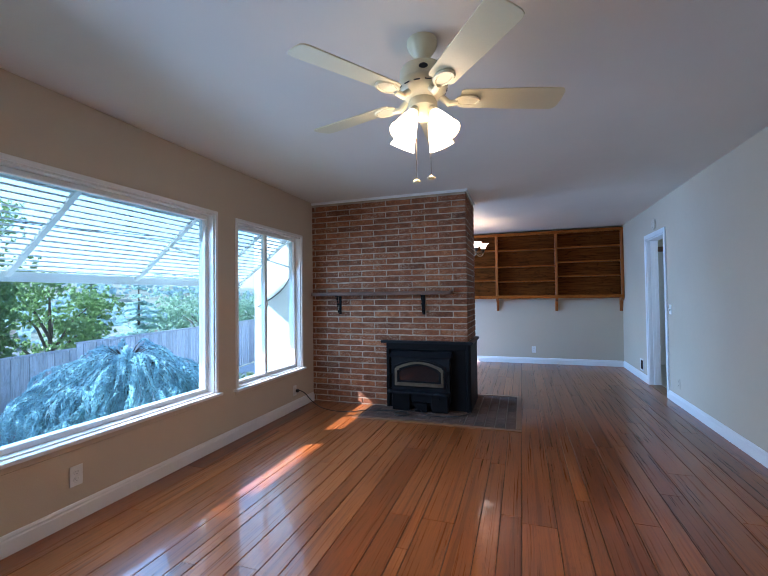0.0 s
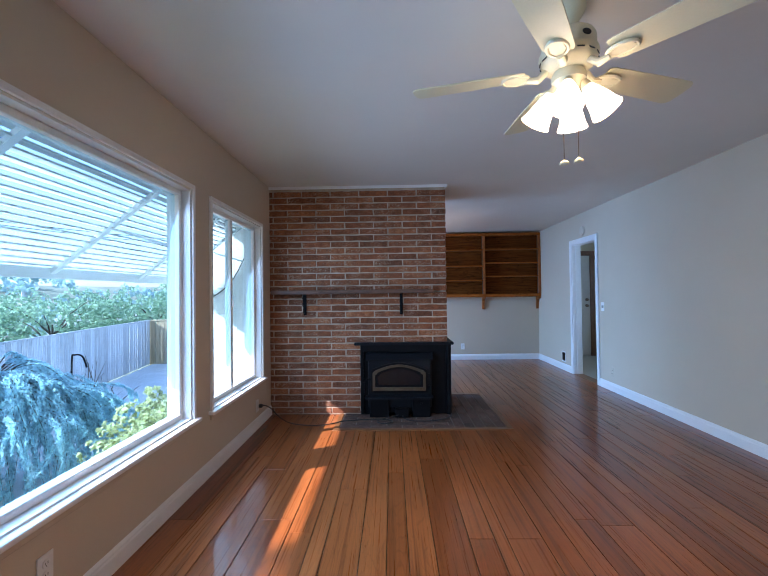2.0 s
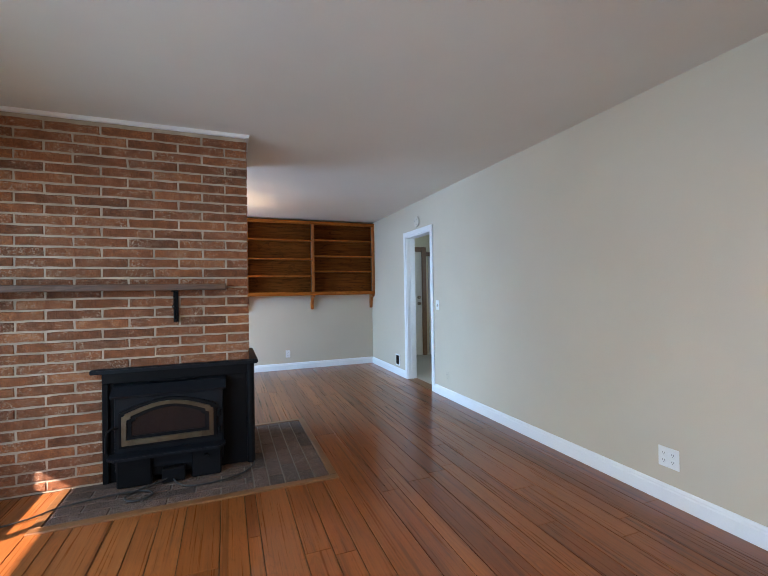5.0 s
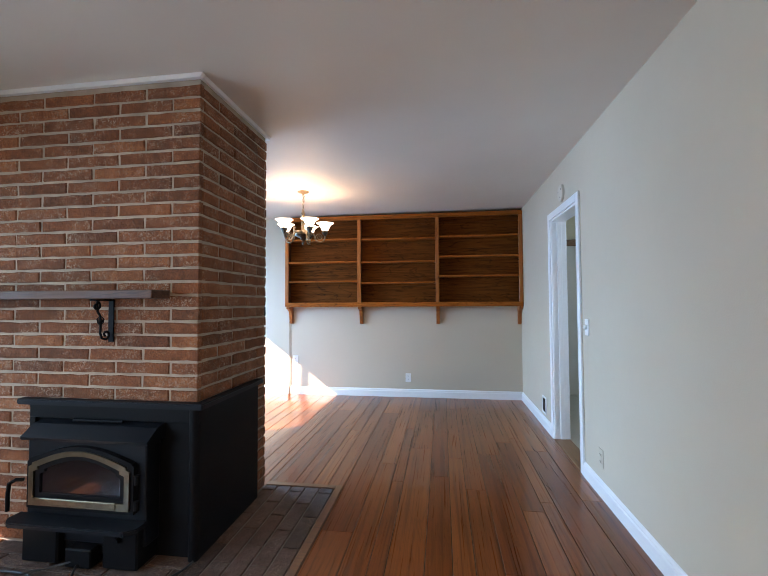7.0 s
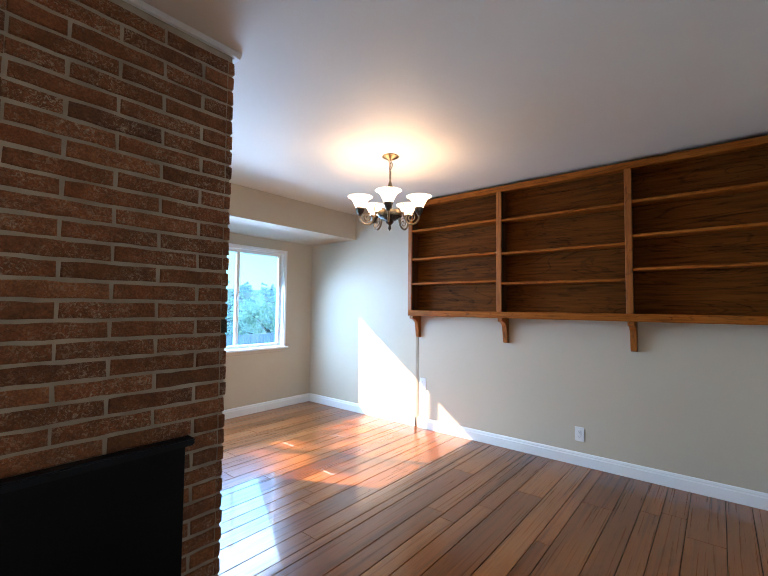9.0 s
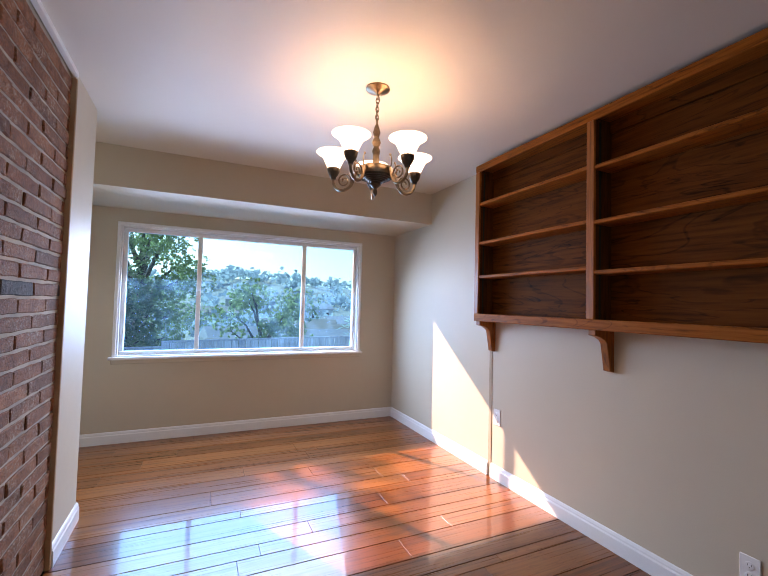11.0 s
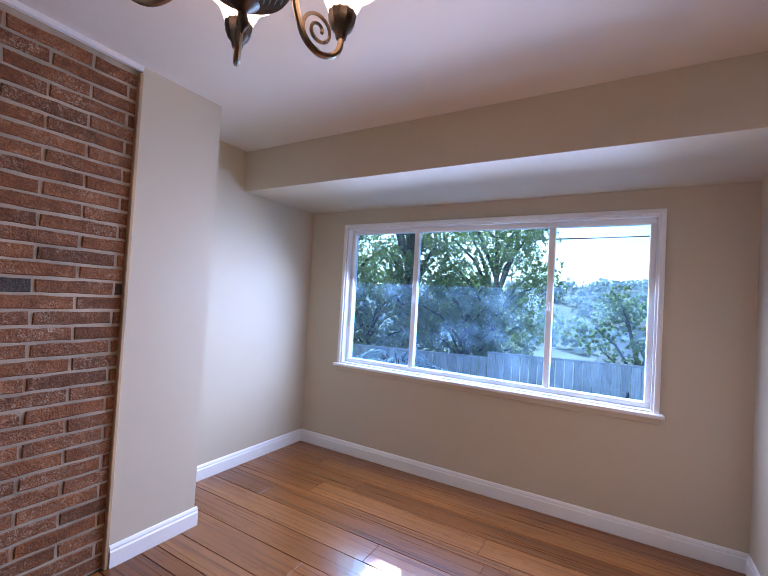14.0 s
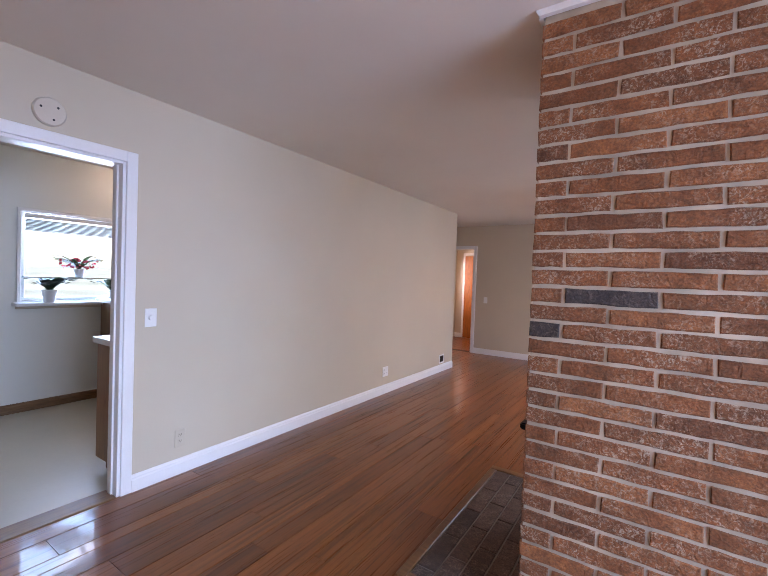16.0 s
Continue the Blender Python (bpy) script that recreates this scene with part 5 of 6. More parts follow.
# garden fence
def fence_run(a, b, top0, top1, label, step=None, seed=3, mat=FENCE):
    a, b = Vector(a), Vector(b)
    ln = (b - a).length
    d = (b - a) / ln
    f = thing("fence", label, "fence", (a.x, a.y, GZ), "garden fences")
    f.rotation_euler = (0, 0, math.atan2(d.y, d.x))
    r = random.Random(seed)
    n = int(ln / 0.145)
    for i in range(n):
        u = (i + 0.5) * ln / n
        t = top0 if step is None or u < step else top1
        h = t - GZ + r.uniform(-0.008, 0.008)
        bm = boxed(u - 0.067, u + 0.067, -0.01 + r.uniform(-0.004, 0.004), 0.01, 0.03, h)
        part("board", bm, mat, f)
    for u in [k * 2.3 for k in range(int(ln / 2.3) + 1)]:
        t = top0 if step is None or u < step else top1
        part("post", boxed(u - 0.045, u + 0.045, 0.012, 0.10, 0.0, t - GZ + 0.01, 0.004), mat, f)
    for s, e, t in ([(0, ln, top0)] if step is None else [(0, step, top0), (step, ln, top1)]):
        part("rail", boxed(s, e, -0.03, 0.03, t - GZ, t - GZ + 0.035, 0.004), mat, f)
        part("rail", boxed(s, e, 0.012, 0.05, 0.35, 0.44, 0.004), mat, f)
    return f


fence_run((-5.3, -3.0, GZ), (-8.85, 14.6, GZ), 0.36, 0.46, "weathered grey board fence with a step in its top", 9.05)
fence_run((-8.80, 14.6, GZ), (-2.2, 15.6, GZ), 0.46, 0.46, "sunlit brown board fence across the garden", None, 9, FENCE_BROWN)


# plants
def leaf_quad(verts, faces, p, n, up, w, l, bend=0.25):
    s = n.cross(up)
    if s.length < 1e-3:
        s = Vector((1, 0, 0))
    s.normalize()
    up = s.cross(n).normalized()
    k = len(verts)
    verts += [p - up * l * 0.5, p - s * w * 0.5 + n * l * bend * 0.2, p + up * l * 0.5, p + s * w * 0.5 + n * l * bend * 0.2]
    faces.append((k, k + 1, k + 2, k + 3))


def mesh_from(name, verts, faces, mat, parent, label=""):
    me = bpy.data.meshes.new(name)
    me.from_pydata([tuple(v) for v in verts], [], faces)
    me.materials.append(mat)
    ob = new(name, me)
    ob.parent = parent
    if label:
        ob["label"] = label
    return ob


def rand_dir(r):
    while True:
        v = Vector((r.uniform(-1, 1), r.uniform(-1, 1), r.uniform(-1, 1)))
        if 0.05 < v.length < 1:
            return v.normalized()


def crown_leaves(r, blobs, n, w, l, shell_only=0.55):
    """Leaves in clumps inside and over blobs (centre, radii)."""
    verts, faces = [], []
    vol = [b[1].x * b[1].y * b[1].z for b in blobs]
    tot = sum(vol)
    for (c, rad), v in zip(blobs, vol):
        for _ in range(max(6, int(n * v / tot / 9))):
            d = rand_dir(r)
            k = r.uniform(shell_only, 1.06)
            q = c + Vector((d.x * rad.x, d.y * rad.y, d.z * rad.z)) * k
            for _ in range(9):
                p = q + rand_dir(r) * r.uniform(0.02, 0.11) * (rad.x + rad.z) * 0.5
                leaf_quad(verts, faces, p, (d + rand_dir(r) * 0.9).normalized(), rand_dir(r), w * r.uniform(0.7, 1.3), l * r.uniform(0.7, 1.3))
    return verts, faces


def tree(name, at, height, spread, label, mat, n, leaf=(0.07, 0.12), seed=1, lobes=16, low=0.22, category="tree"):
    r = random.Random(seed)
    t = thing(name, label, category, at)
    base = bmesh.new()
    lean = Vector((r.uniform(-0.2, 0.2), r.uniform(-0.2, 0.2), 0))
    trunk = [Vector((0, 0, -0.1)) + lean * (i / 6) + Vector((0, 0, height * 0.72 * i / 6)) for i in range(7)]
    rad0 = 0.035 * height
    tube(trunk, rad0, base, 8, [1.2, 0.95, 0.8, 0.65, 0.5, 0.35, 0.2])
    blobs = []
    for k in range(lobes):
        a = 2.4 * k + r.uniform(-0.4, 0.4)
        f = low + (0.95 - low) * (k + 0.5) / lobes
        reach = spread * (0.45 + 0.55 * math.sin(math.pi * min(max((f - low) / (1.02 - low), 0.0), 1.0) ** 0.8)) * r.uniform(0.65, 1.0)
        tip = Vector((math.cos(a) * reach * 0.72, math.sin(a) * reach * 0.72, height * f))
        start = trunk[min(int(f * 6), 5)]
        mid = start.lerp(tip, 0.5) + Vector((0, 0, 0.05 * height))
        tube([start, mid, tip], rad0 * 0.34, base, 5, [1.0, 0.7, 0.25])
        s = spread * r.uniform(0.27, 0.42)
        blobs.append((tip, Vector((s, s, s * r.uniform(0.55, 0.85)))))
    part("trunk", base, BARK, t, "", True)
    v, f = crown_leaves(r, blobs, n, leaf[0], leaf[1], 0.35)
    mesh_from("crown", v, f, mat, t)
    return t


def conifer(name, at, height, spread, label, mat, seed=1, n=26):
    r = random.Random(seed)
    t = thing(name, label, "tree", at)
    part("trunk", tube([(0, 0, -0.1), (0, 0, height * 0.5), (0, 0, height)], 0.022 * height, None, 7, [1, 0.6, 0.1]), BARK, t, "", True)
    verts, faces = [], []
    for k in range(n):
        z = height * (0.12 + 0.86 * k / n)
        reach = spread * (1 - k / n) ** 0.8 + 0.1
        for j in range(7):
            a = r.uniform(0, 6.283)
            rr = reach * r.uniform(0.7, 1.1)
            for i in range(8):
                u = (i + 0.5) / 8
                p = Vector((math.cos(a) * rr * u, math.sin(a) * rr * u, z - 0.22 * rr * u * u + r.uniform(-0.05, 0.05)))
                leaf_quad(verts, faces, p, (Vector((0, 0, 1)) + rand_dir(r) * 0.6).normalized(), Vector((math.cos(a), math.sin(a), -0.3)), 0.35 * rr * (1.1 - u) + 0.06, rr * 0.30)
    mesh_from("crown", verts, faces, mat, t)
    return t


def weeping_cedar(at, radius, height):
    r = random.Random(21)
    t = thing("weeping_cedar", "mounded weeping blue cedar with drooping branches", "bush", at)
    wood_bm = bmesh.new()
    verts, faces = [], []
    tube([(0, 0, 0), (0.05, 0.02, height * 0.5), (-0.04, 0.05, height * 0.80)], 0.06, wood_bm, 8, [1.2, 0.9, 0.5])
    for k in range(240):
        a = r.uniform(0, 6.283)
        reach = radius * r.uniform(0.25, 1.0) ** 0.7
        top = height * (1.0 - 0.28 * (reach / radius) ** 2) * r.uniform(0.82, 1.04)
        end = max(height * r.uniform(0.02, 0.55) - 0.25 * (1 - reach / radius), 0.06)
        p0 = Vector((-0.04, 0.05, height * 0.8))
        p1 = Vector((math.cos(a) * reach * 0.55, math.sin(a) * reach * 0.55, top))
        p2 = Vector((math.cos(a) * reach * 0.95, math.sin(a) * reach * 0.95, top * 0.72 + end * 0.28))
        a2 = a + r.uniform(-0.25, 0.25)
        p3 = Vector((math.cos(a2) * reach * 1.06, math.sin(a2) * reach * 1.06, end))
        line = smooth_line([p0, p1, p2, p3], 7)
        tube(line, 0.008, wood_bm, 4, [max(0.2, 1 - i / len(line)) for i in range(len(line))])
        for i in range(5, len(line) - 1):
            d = (line[i + 1] - line[i]).normalized()
            for _ in range(14):
                q = line[i].lerp(line[i + 1], r.random()) + rand_dir(r) * r.uniform(0.004, 0.026)
                leaf_quad(verts, faces, q, rand_dir(r), (d + rand_dir(r) * 0.6).normalized(), 0.018, 0.06)
        for _ in range(3):
            i = r.randrange(8, len(line) - 1)
            q0 = line[i]
            dd = Vector((math.cos(a + r.uniform(-1, 1)), math.sin(a + r.uniform(-1, 1)), 0)) * 0.1
            drop = r.uniform(0.15, 0.45)
            sub_line = smooth_line([q0, q0 + dd + Vector((0, 0, -drop * 0.3)), q0 + dd * 1.3 + Vector((0, 0, -min(drop, max(q0.z - 0.05, 0.02))))], 5)
            for i2 in range(len(sub_line) - 1):
                for _ in range(9):
                    q = sub_line[i2].lerp(sub_line[i2 + 1], r.random()) + rand_dir(r) * r.uniform(0.004, 0.022)
                    leaf_quad(verts, faces, q, rand_dir(r), (Vector((0, 0, -1)) + rand_dir(r) * 0.5).normalized(), 0.017, 0.055)
    part("branches", wood_bm, BARK, t, "", True)
    mesh_from("needles", verts, faces, CEDAR, t)


weeping_cedar((-4.9, 5.1, GZ), 1.38, 1.72)


def shrub(at, rad, h, mat, label, seed, n=2600, leaf=(0.035, 0.06)):
    r = random.Random(seed)
    s = thing("shrub", label, "shrub", at)
    stems = bmesh.new()
    blobs = []
    for k in range(9):
        a = r.uniform(0, 6.283)
        d = rad * r.uniform(0.1, 0.75)
        tip = Vector((math.cos(a) * d, math.sin(a) * d, h * r.uniform(0.45, 0.8)))
        tube([Vector((0, 0, 0)), tip * 0.5 + Vector((0, 0, 0.05)), tip], 0.014, stems, 5, [1, 0.7, 0.3])
        blobs.append((tip, Vector((rad * 0.45, rad * 0.45, h * 0.3))))
    part("stems", stems, BARK, s, "", True)
    v, f = crown_leaves(r, blobs, n, leaf[0], leaf[1], 0.4)
    mesh_from("leaves", v, f, mat, s)


shrub((-2.95, 4.75, GZ), 0.62, 1.3, LEAF_YELLOW, "yellow-green leafy shrub beside the house", 31, 7000)
shrub((-3.05, 5.9, GZ), 0.6, 1.1, LEAF_YELLOW, "sunlit yellow-green shrub beside the path", 33, 6500)
shrub((-3.2, 7.2, GZ), 0.45, 0.85, LEAF, "small green shrub beside the path", 34, 2200)
twig = thing("bare_shrub", "bare thin-branched shrub before the fence", "shrub", (-5.6, 7.6, GZ))
tb = bmesh.new()
rt = random.Random(5)
for k in range(9):
    a = rt.uniform(0, 6.283)
    tip = Vector((math.cos(a) * 0.7, math.sin(a) * 0.7, rt.uniform(0.7, 1.3)))
    mid = tip * 0.5 + Vector((rt.uniform(-0.1, 0.1), rt.uniform(-0.1, 0.1), 0.12))
    tube([Vector((0, 0, 0)), mid, tip], 0.014, tb, 5, [1, 0.7, 0.3])
    for _ in range(3):
        tube([mid, mid + rand_dir(rt) * 0.25 + Vector((0, 0, 0.25))], 0.006, tb, 4, [1, 0.4])
part("twigs", tb, BARK, twig, "", True)
tools = thing("garden_stake", "dark iron garden stake with a bent hook", "garden stake", (-6.35, 8.1, GZ))
part("rod", tube(smooth_line([(0, 0, 0), (0, 0, 1.15), (0.06, 0, 1.28), (0.2, 0, 1.25), (0.28, 0, 1.05)]), 0.016, None, 6), IRON, tools, "", True)

tree("broadleaf_tree", (-10.4, 5.0, GZ), 5.4, 2.3, "dense evergreen tree with glossy leaves behind the fence", LEAF, 34000, (0.045, 0.075), 19, 24, 0.14)
tree("broadleaf_tree", (-10.2, 0.3, GZ), 5.6, 2.4, "leafy evergreen tree leaning over the fence", LEAF, 22000, (0.05, 0.08), 20, 20, 0.14)
tree("broadleaf_tree", (-10.6, 2.4, GZ), 8.8, 1.5, "tall evergreen tree with glossy leaves behind the fence", LEAF, 32000, (0.045, 0.075), 11, 30, 0.16)
for y, h, s, seed in ((-0.4, 3.3, 1.7, 51), (2.3, 3.0, 1.6, 52), (4.7, 3.2, 1.6, 53)):
    tree("broadleaf_tree", (-8.9, y, GZ), h, s, "low dense evergreen with leaves down to the fence", LEAF, 12000, (0.05, 0.085), seed, 16, 0.30)
# Unseen tree, added so its crown breaks up the living room's sun strip.
tree("broadleaf_tree", (-10.6, -2.9, GZ), 9.2, 1.7, "tall open-crowned evergreen added out of view to dapple the sun", LEAF, 22000, (0.06, 0.10), 54, 18, 0.30)
tree("broadleaf_tree", (-11.8, 8.3, GZ - 1), 3.9, 2.0, "rounded green tree behind the fence", LEAF, 12000, (0.065, 0.10), 12, 14, 0.2)
tree("broadleaf_tree", (-13.0, 15.5, GZ - 1), 3.4, 3.2, "broad yellow-green tree behind the fence", LEAF_PALE, 20000, (0.07, 0.11), 13, 22, 0.12)
tree("broadleaf_tree", (-12.0, 20.5, GZ - 1), 3.5, 3.6, "leafy green tree beyond the garden corner", LEAF_PALE, 20000, (0.08, 0.12), 14, 22, 0.12)
tree("pale_tree", (-20.0, 12.3, GZ - 4.2), 4.6, 2.6, "pale bare-twigged tree in the valley", leaf_mat("pale_twigs", (0.22, 0.20, 0.17), (0.40, 0.37, 0.33), 0.8, 0.2), 3000, (0.06, 0.25), 15, 14, 0.2)
conifer("conifer", (-13.8, 12.8, GZ - 2.2), 5.4, 2.4, "pale feathery layered conifer below the garden", leaf_mat("pale_feathery_needles", (0.16, 0.27, 0.25), (0.42, 0.56, 0.50), 0.7, 0.4), 16, 15)
conifer("conifer", (-40, 29.5, -6.5), 11.0, 2.6, "dark conifer rising over the valley", LEAF_DARK, 17)
conifer("conifer", (-62, 33, -7.5), 14.0, 3.2, "dark conifer rising over the valley", LEAF_DARK, 18)

# far woods on the slopes, their haze put in the leaf colour
rw = random.Random(77)
verts, faces = [], []
for _ in range(900):
    d = rw.uniform(60, 420)
    a = radians(rw.uniform(108, 215))
    x, y = -11 + d * math.cos(a), 6 + d * math.sin(a)
    if x > -50:
        continue
    s = rw.uniform(1.3, 3.0) * (0.8 + d / 300)
    z = ground_z(x, y)
    for _ in range(16):
        q = Vector((x, y, z + s * 0.7)) + Vector((rw.gauss(0, 0.45) * s, rw.gauss(0, 0.45) * s, rw.gauss(0, 0.4) * s))
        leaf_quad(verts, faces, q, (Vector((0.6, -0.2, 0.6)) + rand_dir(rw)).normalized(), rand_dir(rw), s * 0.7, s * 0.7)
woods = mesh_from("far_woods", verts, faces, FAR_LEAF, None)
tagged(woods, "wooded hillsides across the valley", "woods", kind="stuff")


# houses in the valley
def far_house(x, y, w, d, h, roof_h, rz, wall_c, roof_c, label):
    t = thing("house", label, "house", (x, y, ground_z(x, y) - 0.3), "houses in the valley")
    t.rotation_euler = (0, 0, radians(rz))
    part("wall", boxed(-w / 2, w / 2, -d / 2, d / 2, 0, h), wall_c, t)
    roof = prism([(-d / 2 - 0.4, h), (d / 2 + 0.4, h), (d / 2 + 0.4, h + 0.15), (0, h + roof_h), (-d / 2 - 0.4, h + 0.15)], -w / 2 - 0.4, w / 2 + 0.4, "x")
    part("roof", roof, roof_c, t)
    for k in range(3):
        cx = -w / 2 + w * (k + 0.5) / 3
        for s in (-1, 1):
            part("window", boxed(cx - 0.7, cx + 0.7, s * d / 2 - 0.05, s * d / 2 + 0.05, h * 0.35, h * 0.78), DARK, t)
    for s in (-1, 1):
        part("window", boxed(s * w / 2 - 0.05, s * w / 2 + 0.05, -0.9, 0.9, h * 0.35, h * 0.78), DARK, t)


HW = paint("pale_house_wall", (0.62, 0.60, 0.56), 0.8)
HW2 = paint("tan_house_wall", (0.45, 0.38, 0.30), 0.8)
HR = paint("grey_shingle_roof", (0.30, 0.29, 0.29), 0.9)
HR2 = paint("brown_shingle_roof", (0.24, 0.18, 0.14), 0.9)
for row in ((-37, 16.5, 8, 6, 2.4, 1.5, 75, HW, HR), (-30, 10.5, 7, 6, 2.3, 1.4, 60, HW, HR2), (-52, 21, 8, 6, 3.0, 1.6, 85, HW, HR), (-58, 12, 9, 6, 3.2, 1.6, 100, HW2, HR), (-68, 33, 9, 6, 3.2, 1.6, 70, HW, HR2), (-46, 44, 7, 6, 2.4, 1.5, 60, HW, HR2), (-64, 52, 8, 6, 2.8, 1.6, 30, HW2, HR), (-46, 14, 8, 6, 2.6, 1.4, 80, HW, HR),
            (-75, 24, 13, 8, 3.5, 1.8, 70, HW2, HR2), (-90, 40, 14, 9, 4, 1.8, 100, HW, HR), (-120, 10, 14, 9, 4, 1.8, 80, HW, HR2), (-150, 45, 15, 9, 5, 2, 95, HW, HR), (-185, 25, 15, 9, 5, 2, 75, HW2, HR), (-38, 55, 12, 8, 4, 1.5, 15, HW, HR)):
    x, y, w, d, h, rh, rz, wc, rc = row
    far_house(x, y, w, d, h, rh, rz, wc, rc, "pale low house with a grey roof in the valley" if wc is HW else "tan house with a low roof in the valley")

# utility pole and wires
pole = thing("utility_pole", "white-grey utility pole with a cross-arm", "utility pole", (-22.0, 24.0, -5.5))
part("mast", tube([(0, 0, 0), (0, 0, 7.2)], 0.14, None, 8, [1.1, 0.8]), FENCE, pole, "", True)
part("cross_arm", boxed(-0.9, 0.9, -0.06, 0.06, 6.5, 6.64), FENCE, pole)
wires = thing("overhead_wires", "two thin overhead wires crossing the sky", "wires", (-16, 6, 4.5))
for k, (za, zb) in enumerate(((0.0, 0.6), (-0.35, 0.9))):
    ln = [(-0.5 * math.sin(math.pi * i / 16) + k * 0.4, -16 + 40 * i / 16, za + (zb - za) * i / 16 - 0.7 * math.sin(math.pi * i / 16)) for i in range(17)]
    part("wire", tube(ln, 0.016, None, 5), CABLE, wires, "", True)


# ---- kitchen seen through the doorway ----
cab = thing("base_cabinet", "brown wooden base cabinet with a toe kick", "cabinet", (2.86, 6.32, 0.002))
part("body", boxed(-0.375, 0.0, -1.5, 0.0, 0.10, 0.865, 0.003), CABINET, cab)
part("toe_kick", boxed(-0.375, -0.05, -1.5, -0.03, 0.0, 0.10), BASE_BROWN, cab)
part("side_panel", boxed(-0.375, -0.004, 0.0, 0.016, 0.085, 0.865, 0.002), CABINET, cab)
top_k = thing("counter_top", "white laminate counter with a raised edge", "counter", (2.86, 6.32, 0.868))
part("slab", boxed(-0.38, 0.03, -1.5, 0.035, 0.0, 0.04, 0.004), COUNTER, top_k)
raised = thing("raised_shelf", "small brown raised shelf with a white top behind the counter", "shelf", (3.9, 5.55, 0.002))
part("body", boxed(-0.15, 0.62, -0.9, 0.12, 0.0, 1.02, 0.003), CABINET, raised)
part("top", boxed(-0.18, 0.66, -0.9, 0.15, 1.02, 1.055, 0.004), COUNTER, raised)

blind = thing("window_blind", "raised grey-blue pleated blind at the window head", "blind", (KX - 0.03, 5.70, 1.70))
BLIND = paint("grey_blue_blind", (0.33, 0.42, 0.46), 0.7)
part("head_rail", boxed(-0.03, 0.02, -0.58, 0.58, 0.12, 0.155, 0.003), PLASTIC, blind)
for k in range(9):
    part("slat", boxed(-0.022, 0.012, -0.575, 0.575, 0.012 * k, 0.012 * k + 0.008), BLIND, blind)


def potted(at, leaf, label, pot_c, kind_of, seed, pot_r=0.06, pot_h=0.11, flower=False):
    r = random.Random(seed)
    t = thing("potted_plant", label, "potted plant", at, "plants on the kitchen sill")
    part("pot", lathe([(0, 0), (pot_r * 0.72, 0), (pot_r, pot_h), (pot_r * 1.06, pot_h), (pot_r * 1.06, pot_h + 0.012), (pot_r * 0.95, pot_h + 0.012), (pot_r * 0.9, pot_h - 0.01), (0, pot_h - 0.01)], 18), pot_c, t, "", True)
    verts, faces = [], []
    for k in range(30):
        a = r.uniform(0, 6.283)
        d = Vector((math.cos(a), math.sin(a), 0))
        ln = r.uniform(0.12, 0.26)
        w = 0.10 if not flower else 0.045
        base = Vector((0, 0, pot_h))
        prev = None
        for i in range(6):
            u = i / 5
            c = base + d * ln * u + Vector((0, 0, ln * (1.5 * u - 1.0 * u * u)))
            s = Vector((-d.y, d.x, 0)) * w * math.sin(math.pi * min(u * 0.9 + 0.08, 1.0)) * 0.5
            verts += [c - s, c + Vector((0, 0, -0.006)), c + s]
            n = len(verts)
            if i:
                faces += [(n - 6, n - 5, n - 2, n - 3), (n - 5, n - 4, n - 1, n - 2)]
    mesh_from("leaves", verts, faces, leaf, t)
    if flower:
        verts, faces = [], []
        for k in range(90):
            a = r.uniform(0, 6.283)
            q = Vector((math.cos(a) * r.uniform(0.02, 0.17), math.sin(a) * r.uniform(0.02, 0.17), pot_h + r.uniform(0.02, 0.11)))
            leaf_quad(verts, faces, q, rand_dir(r), rand_dir(r), 0.03, 0.04)
        mesh_from("flowers", verts, faces, PETAL, t, "dark red blooms")


POT_W = paint("white_ceramic_pot", (0.74, 0.75, 0.76), 0.3)
ledge = tagged(finish("sill_ledge", boxed(KX - 0.13, KX + 0.02, 5.02, 6.36, 1.0, 1.028, 0.004), TRIM), "white sill shelf under the kitchen window", "sill", kind="structure")
hang = thing("hanging_shelf", "clear glass shelf across the kitchen window", "shelf", (KX - 0.05, 5.70, 1.262))
part("shelf", boxed(-0.06, 0.04, -0.60, 0.60, 0, 0.008), GLASS, hang)
part("rail", boxed(-0.065, -0.055, -0.60, 0.60, -0.004, 0.012, 0.002), PLASTIC, hang)
potted((KX - 0.065, 6.10, 1.029), HOUSE_LEAF, "leafy green plant in a white pot on the sill", POT_W, 0, 41, 0.06, 0.11)
potted((KX - 0.05, 5.86, 1.271), HOUSE_LEAF, "red-flowered plant in a white pot on the glass shelf", POT_W, 0, 42, 0.05, 0.075, True)
potted((KX - 0.065, 5.55, 1.029), HOUSE_LEAF, "green orchid with broad leaves on the sill", POT_W, 0, 43, 0.05, 0.10)
detector = thing("ceiling_light", "small round recessed ceiling light, lit, in the kitchen", "ceiling light", (4.2, 5.5, CH))
part("ring", lathe([(0.062, 0), (0.09, 0), (0.09, -0.012), (0.066, -0.022), (0.062, -0.02)], 24), PLASTIC, detector, "", True)
part("lens", lathe([(0, -0.002), (0.062, -0.002), (0.062, -0.014), (0, -0.018)], 24), lamp_glass("lit_ceiling_lens", (1.0, 0.93, 0.80), 6.0), detector, "lit round lens", True)
bulb("kitchen_bulb", (4.2, 5.5, CH - 0.06), 0.5, (1.0, 0.93, 0.80), 0.05)

# ---- floor boards, one object each ----
board_meshes = {}


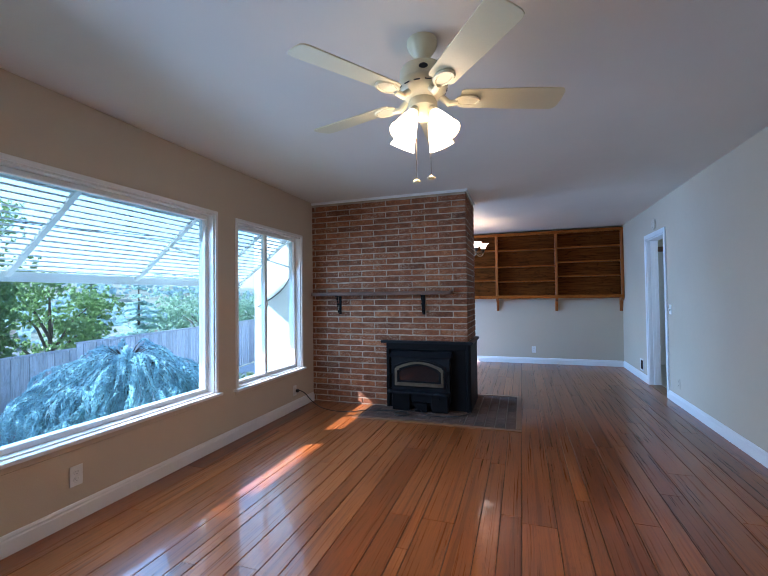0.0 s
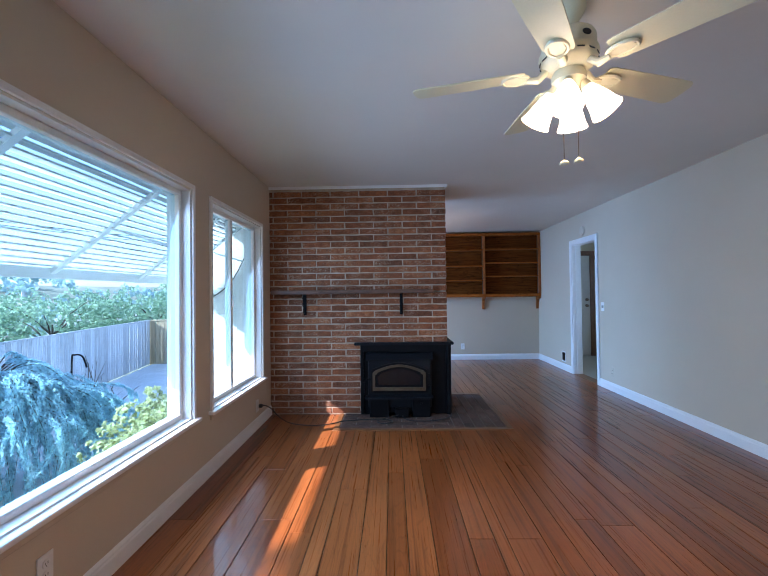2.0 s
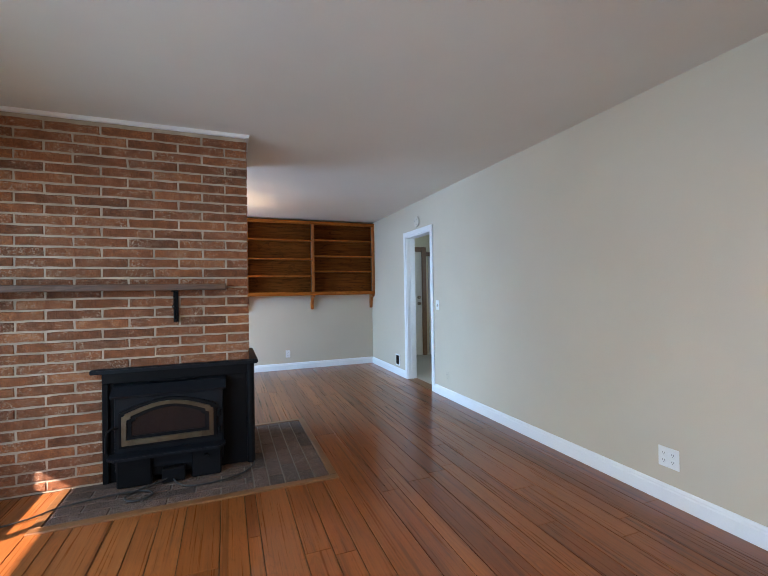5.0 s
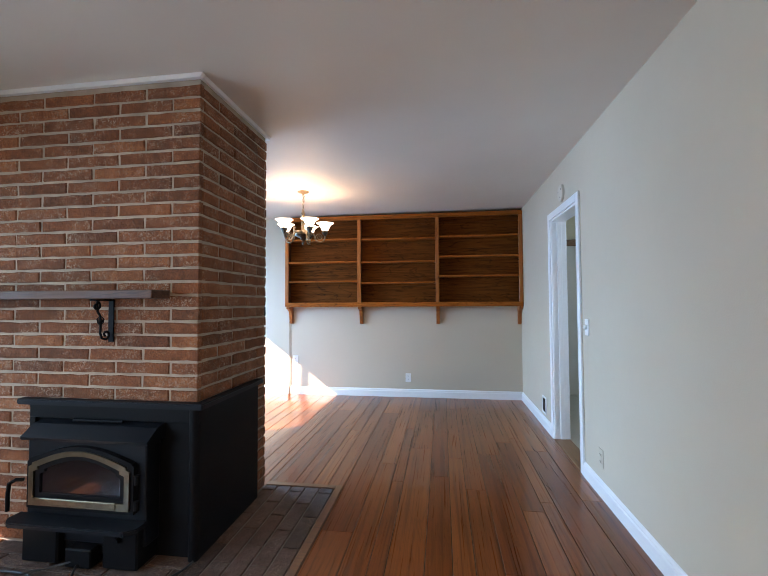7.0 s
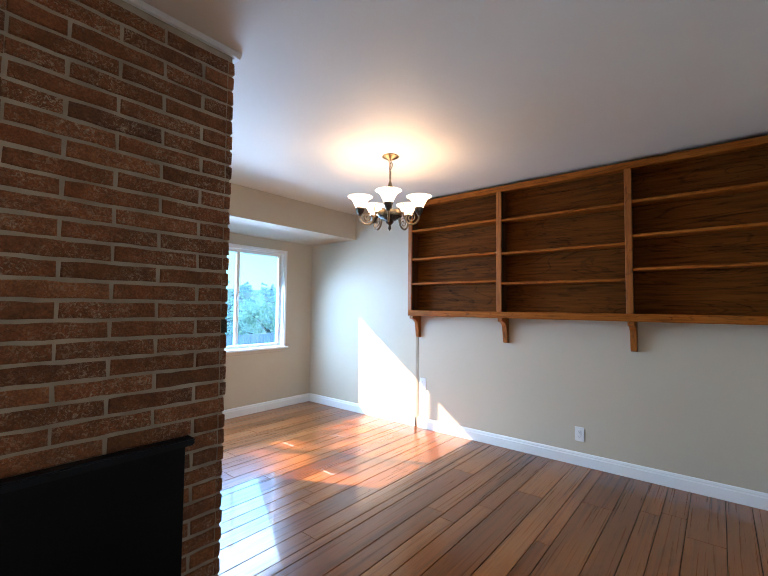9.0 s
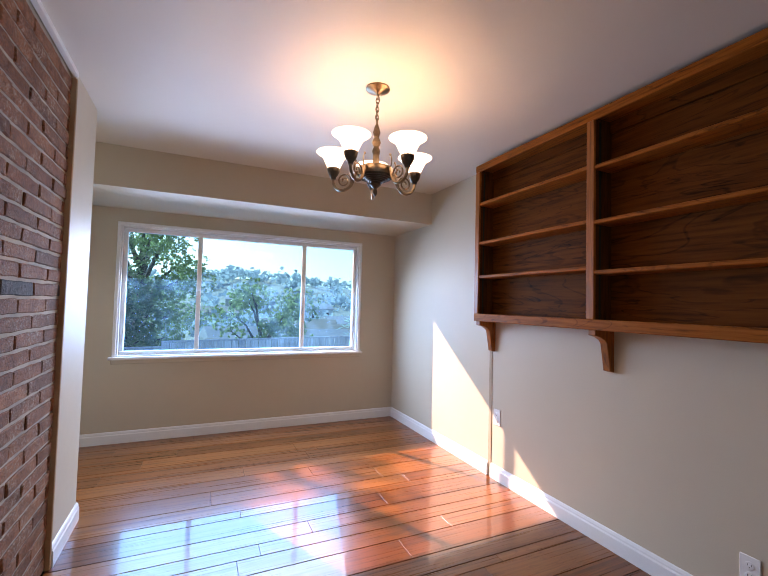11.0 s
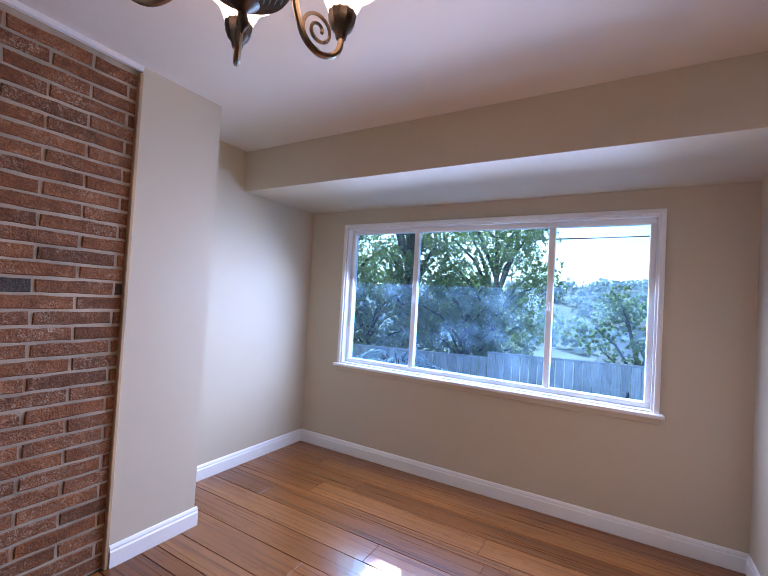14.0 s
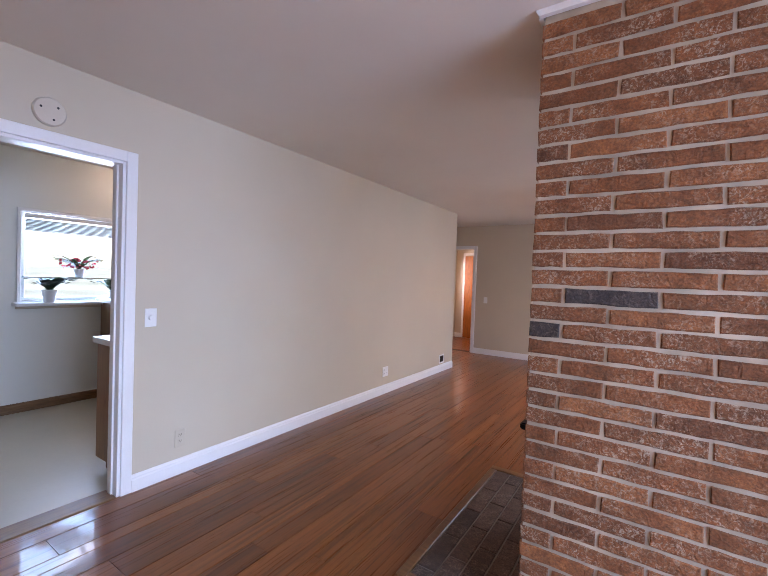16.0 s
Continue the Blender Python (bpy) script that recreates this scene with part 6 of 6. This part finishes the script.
def board(width, length):
    key = (round(width, 3), round(length, 2))
    if key not in board_meshes:
        bm = boxed(-width / 2 + 0.0019, width / 2 - 0.0019, -length / 2 + 0.0006, length / 2 - 0.0006, -0.008, 0.0)
        top = [e for e in bm.edges if all(v.co.z > -0.001 for v in e.verts)]
        bmesh.ops.bevel(bm, geom=top, offset=0.0016, segments=1, affect="EDGES")
        me = bpy.data.meshes.new("floor_board")
        bm.to_mesh(me)
        bm.free()
        me.materials.append(FLOOR)
        board_meshes[key] = me
    return board_meshes[key]


rng = random.Random(7)
HX0, HX1, HY0 = -1.03, 0.665, 4.57      # hearth with its wooden border
x = DX
row = 0
while x < EX - 0.01:
    w = (0.133, 0.184, 0.133, 0.083, 0.184, 0.133, 0.108)[row % 7] if x > -1.2 else 0.178
    w = min(w, EX - x)
    if EX - x - w < 0.05:
        w = EX - x
    for edge in (WX, HX0, FX, HX1):
        if x + 0.02 < edge < x + w + 0.03:
            w = edge - x
    cx = x + w / 2
    spans = [(SY, NY)] if cx > WX else [(BY, NY)]
    if HX0 < cx < FX:
        spans = [(SY, HY0), (RY + 0.002, NY)]
    elif FX <= cx < HX1:
        spans = [(SY, HY0), (5.95, NY)]
    elif WX < cx < HX0:
        spans = [(SY, FY), (BY, NY)]
    for y0, y1 in spans:
        y = y0
        first = True
        while y < y1 - 0.01:
            ln = rng.choice((1.2, 1.5, 1.8, 2.1, 2.4))
            if first:
                ln *= rng.choice((0.4, 0.6, 0.8, 1.0))
                first = False
            if y1 - y - ln < 0.35:
                ln = y1 - y
            ob = new("floor_board", board(w, ln))
            ob.location = (cx, y + ln / 2, 0.0)
            ob.parent = floor
            y += ln
    x += w
    row += 1
for i in range(11):
    ob = new("floor_board", board(0.103, 1.49))
    ob.location = (EX + 0.052 + i * 0.103, SY + 0.745, 0.0)
    ob.parent = floor
for i in range(15):
    ob = new("floor_board", board(0.103, 1.7))
    ob.location = (2.36 + i * 0.103, -0.93, 0.0)
    ob.parent = floor
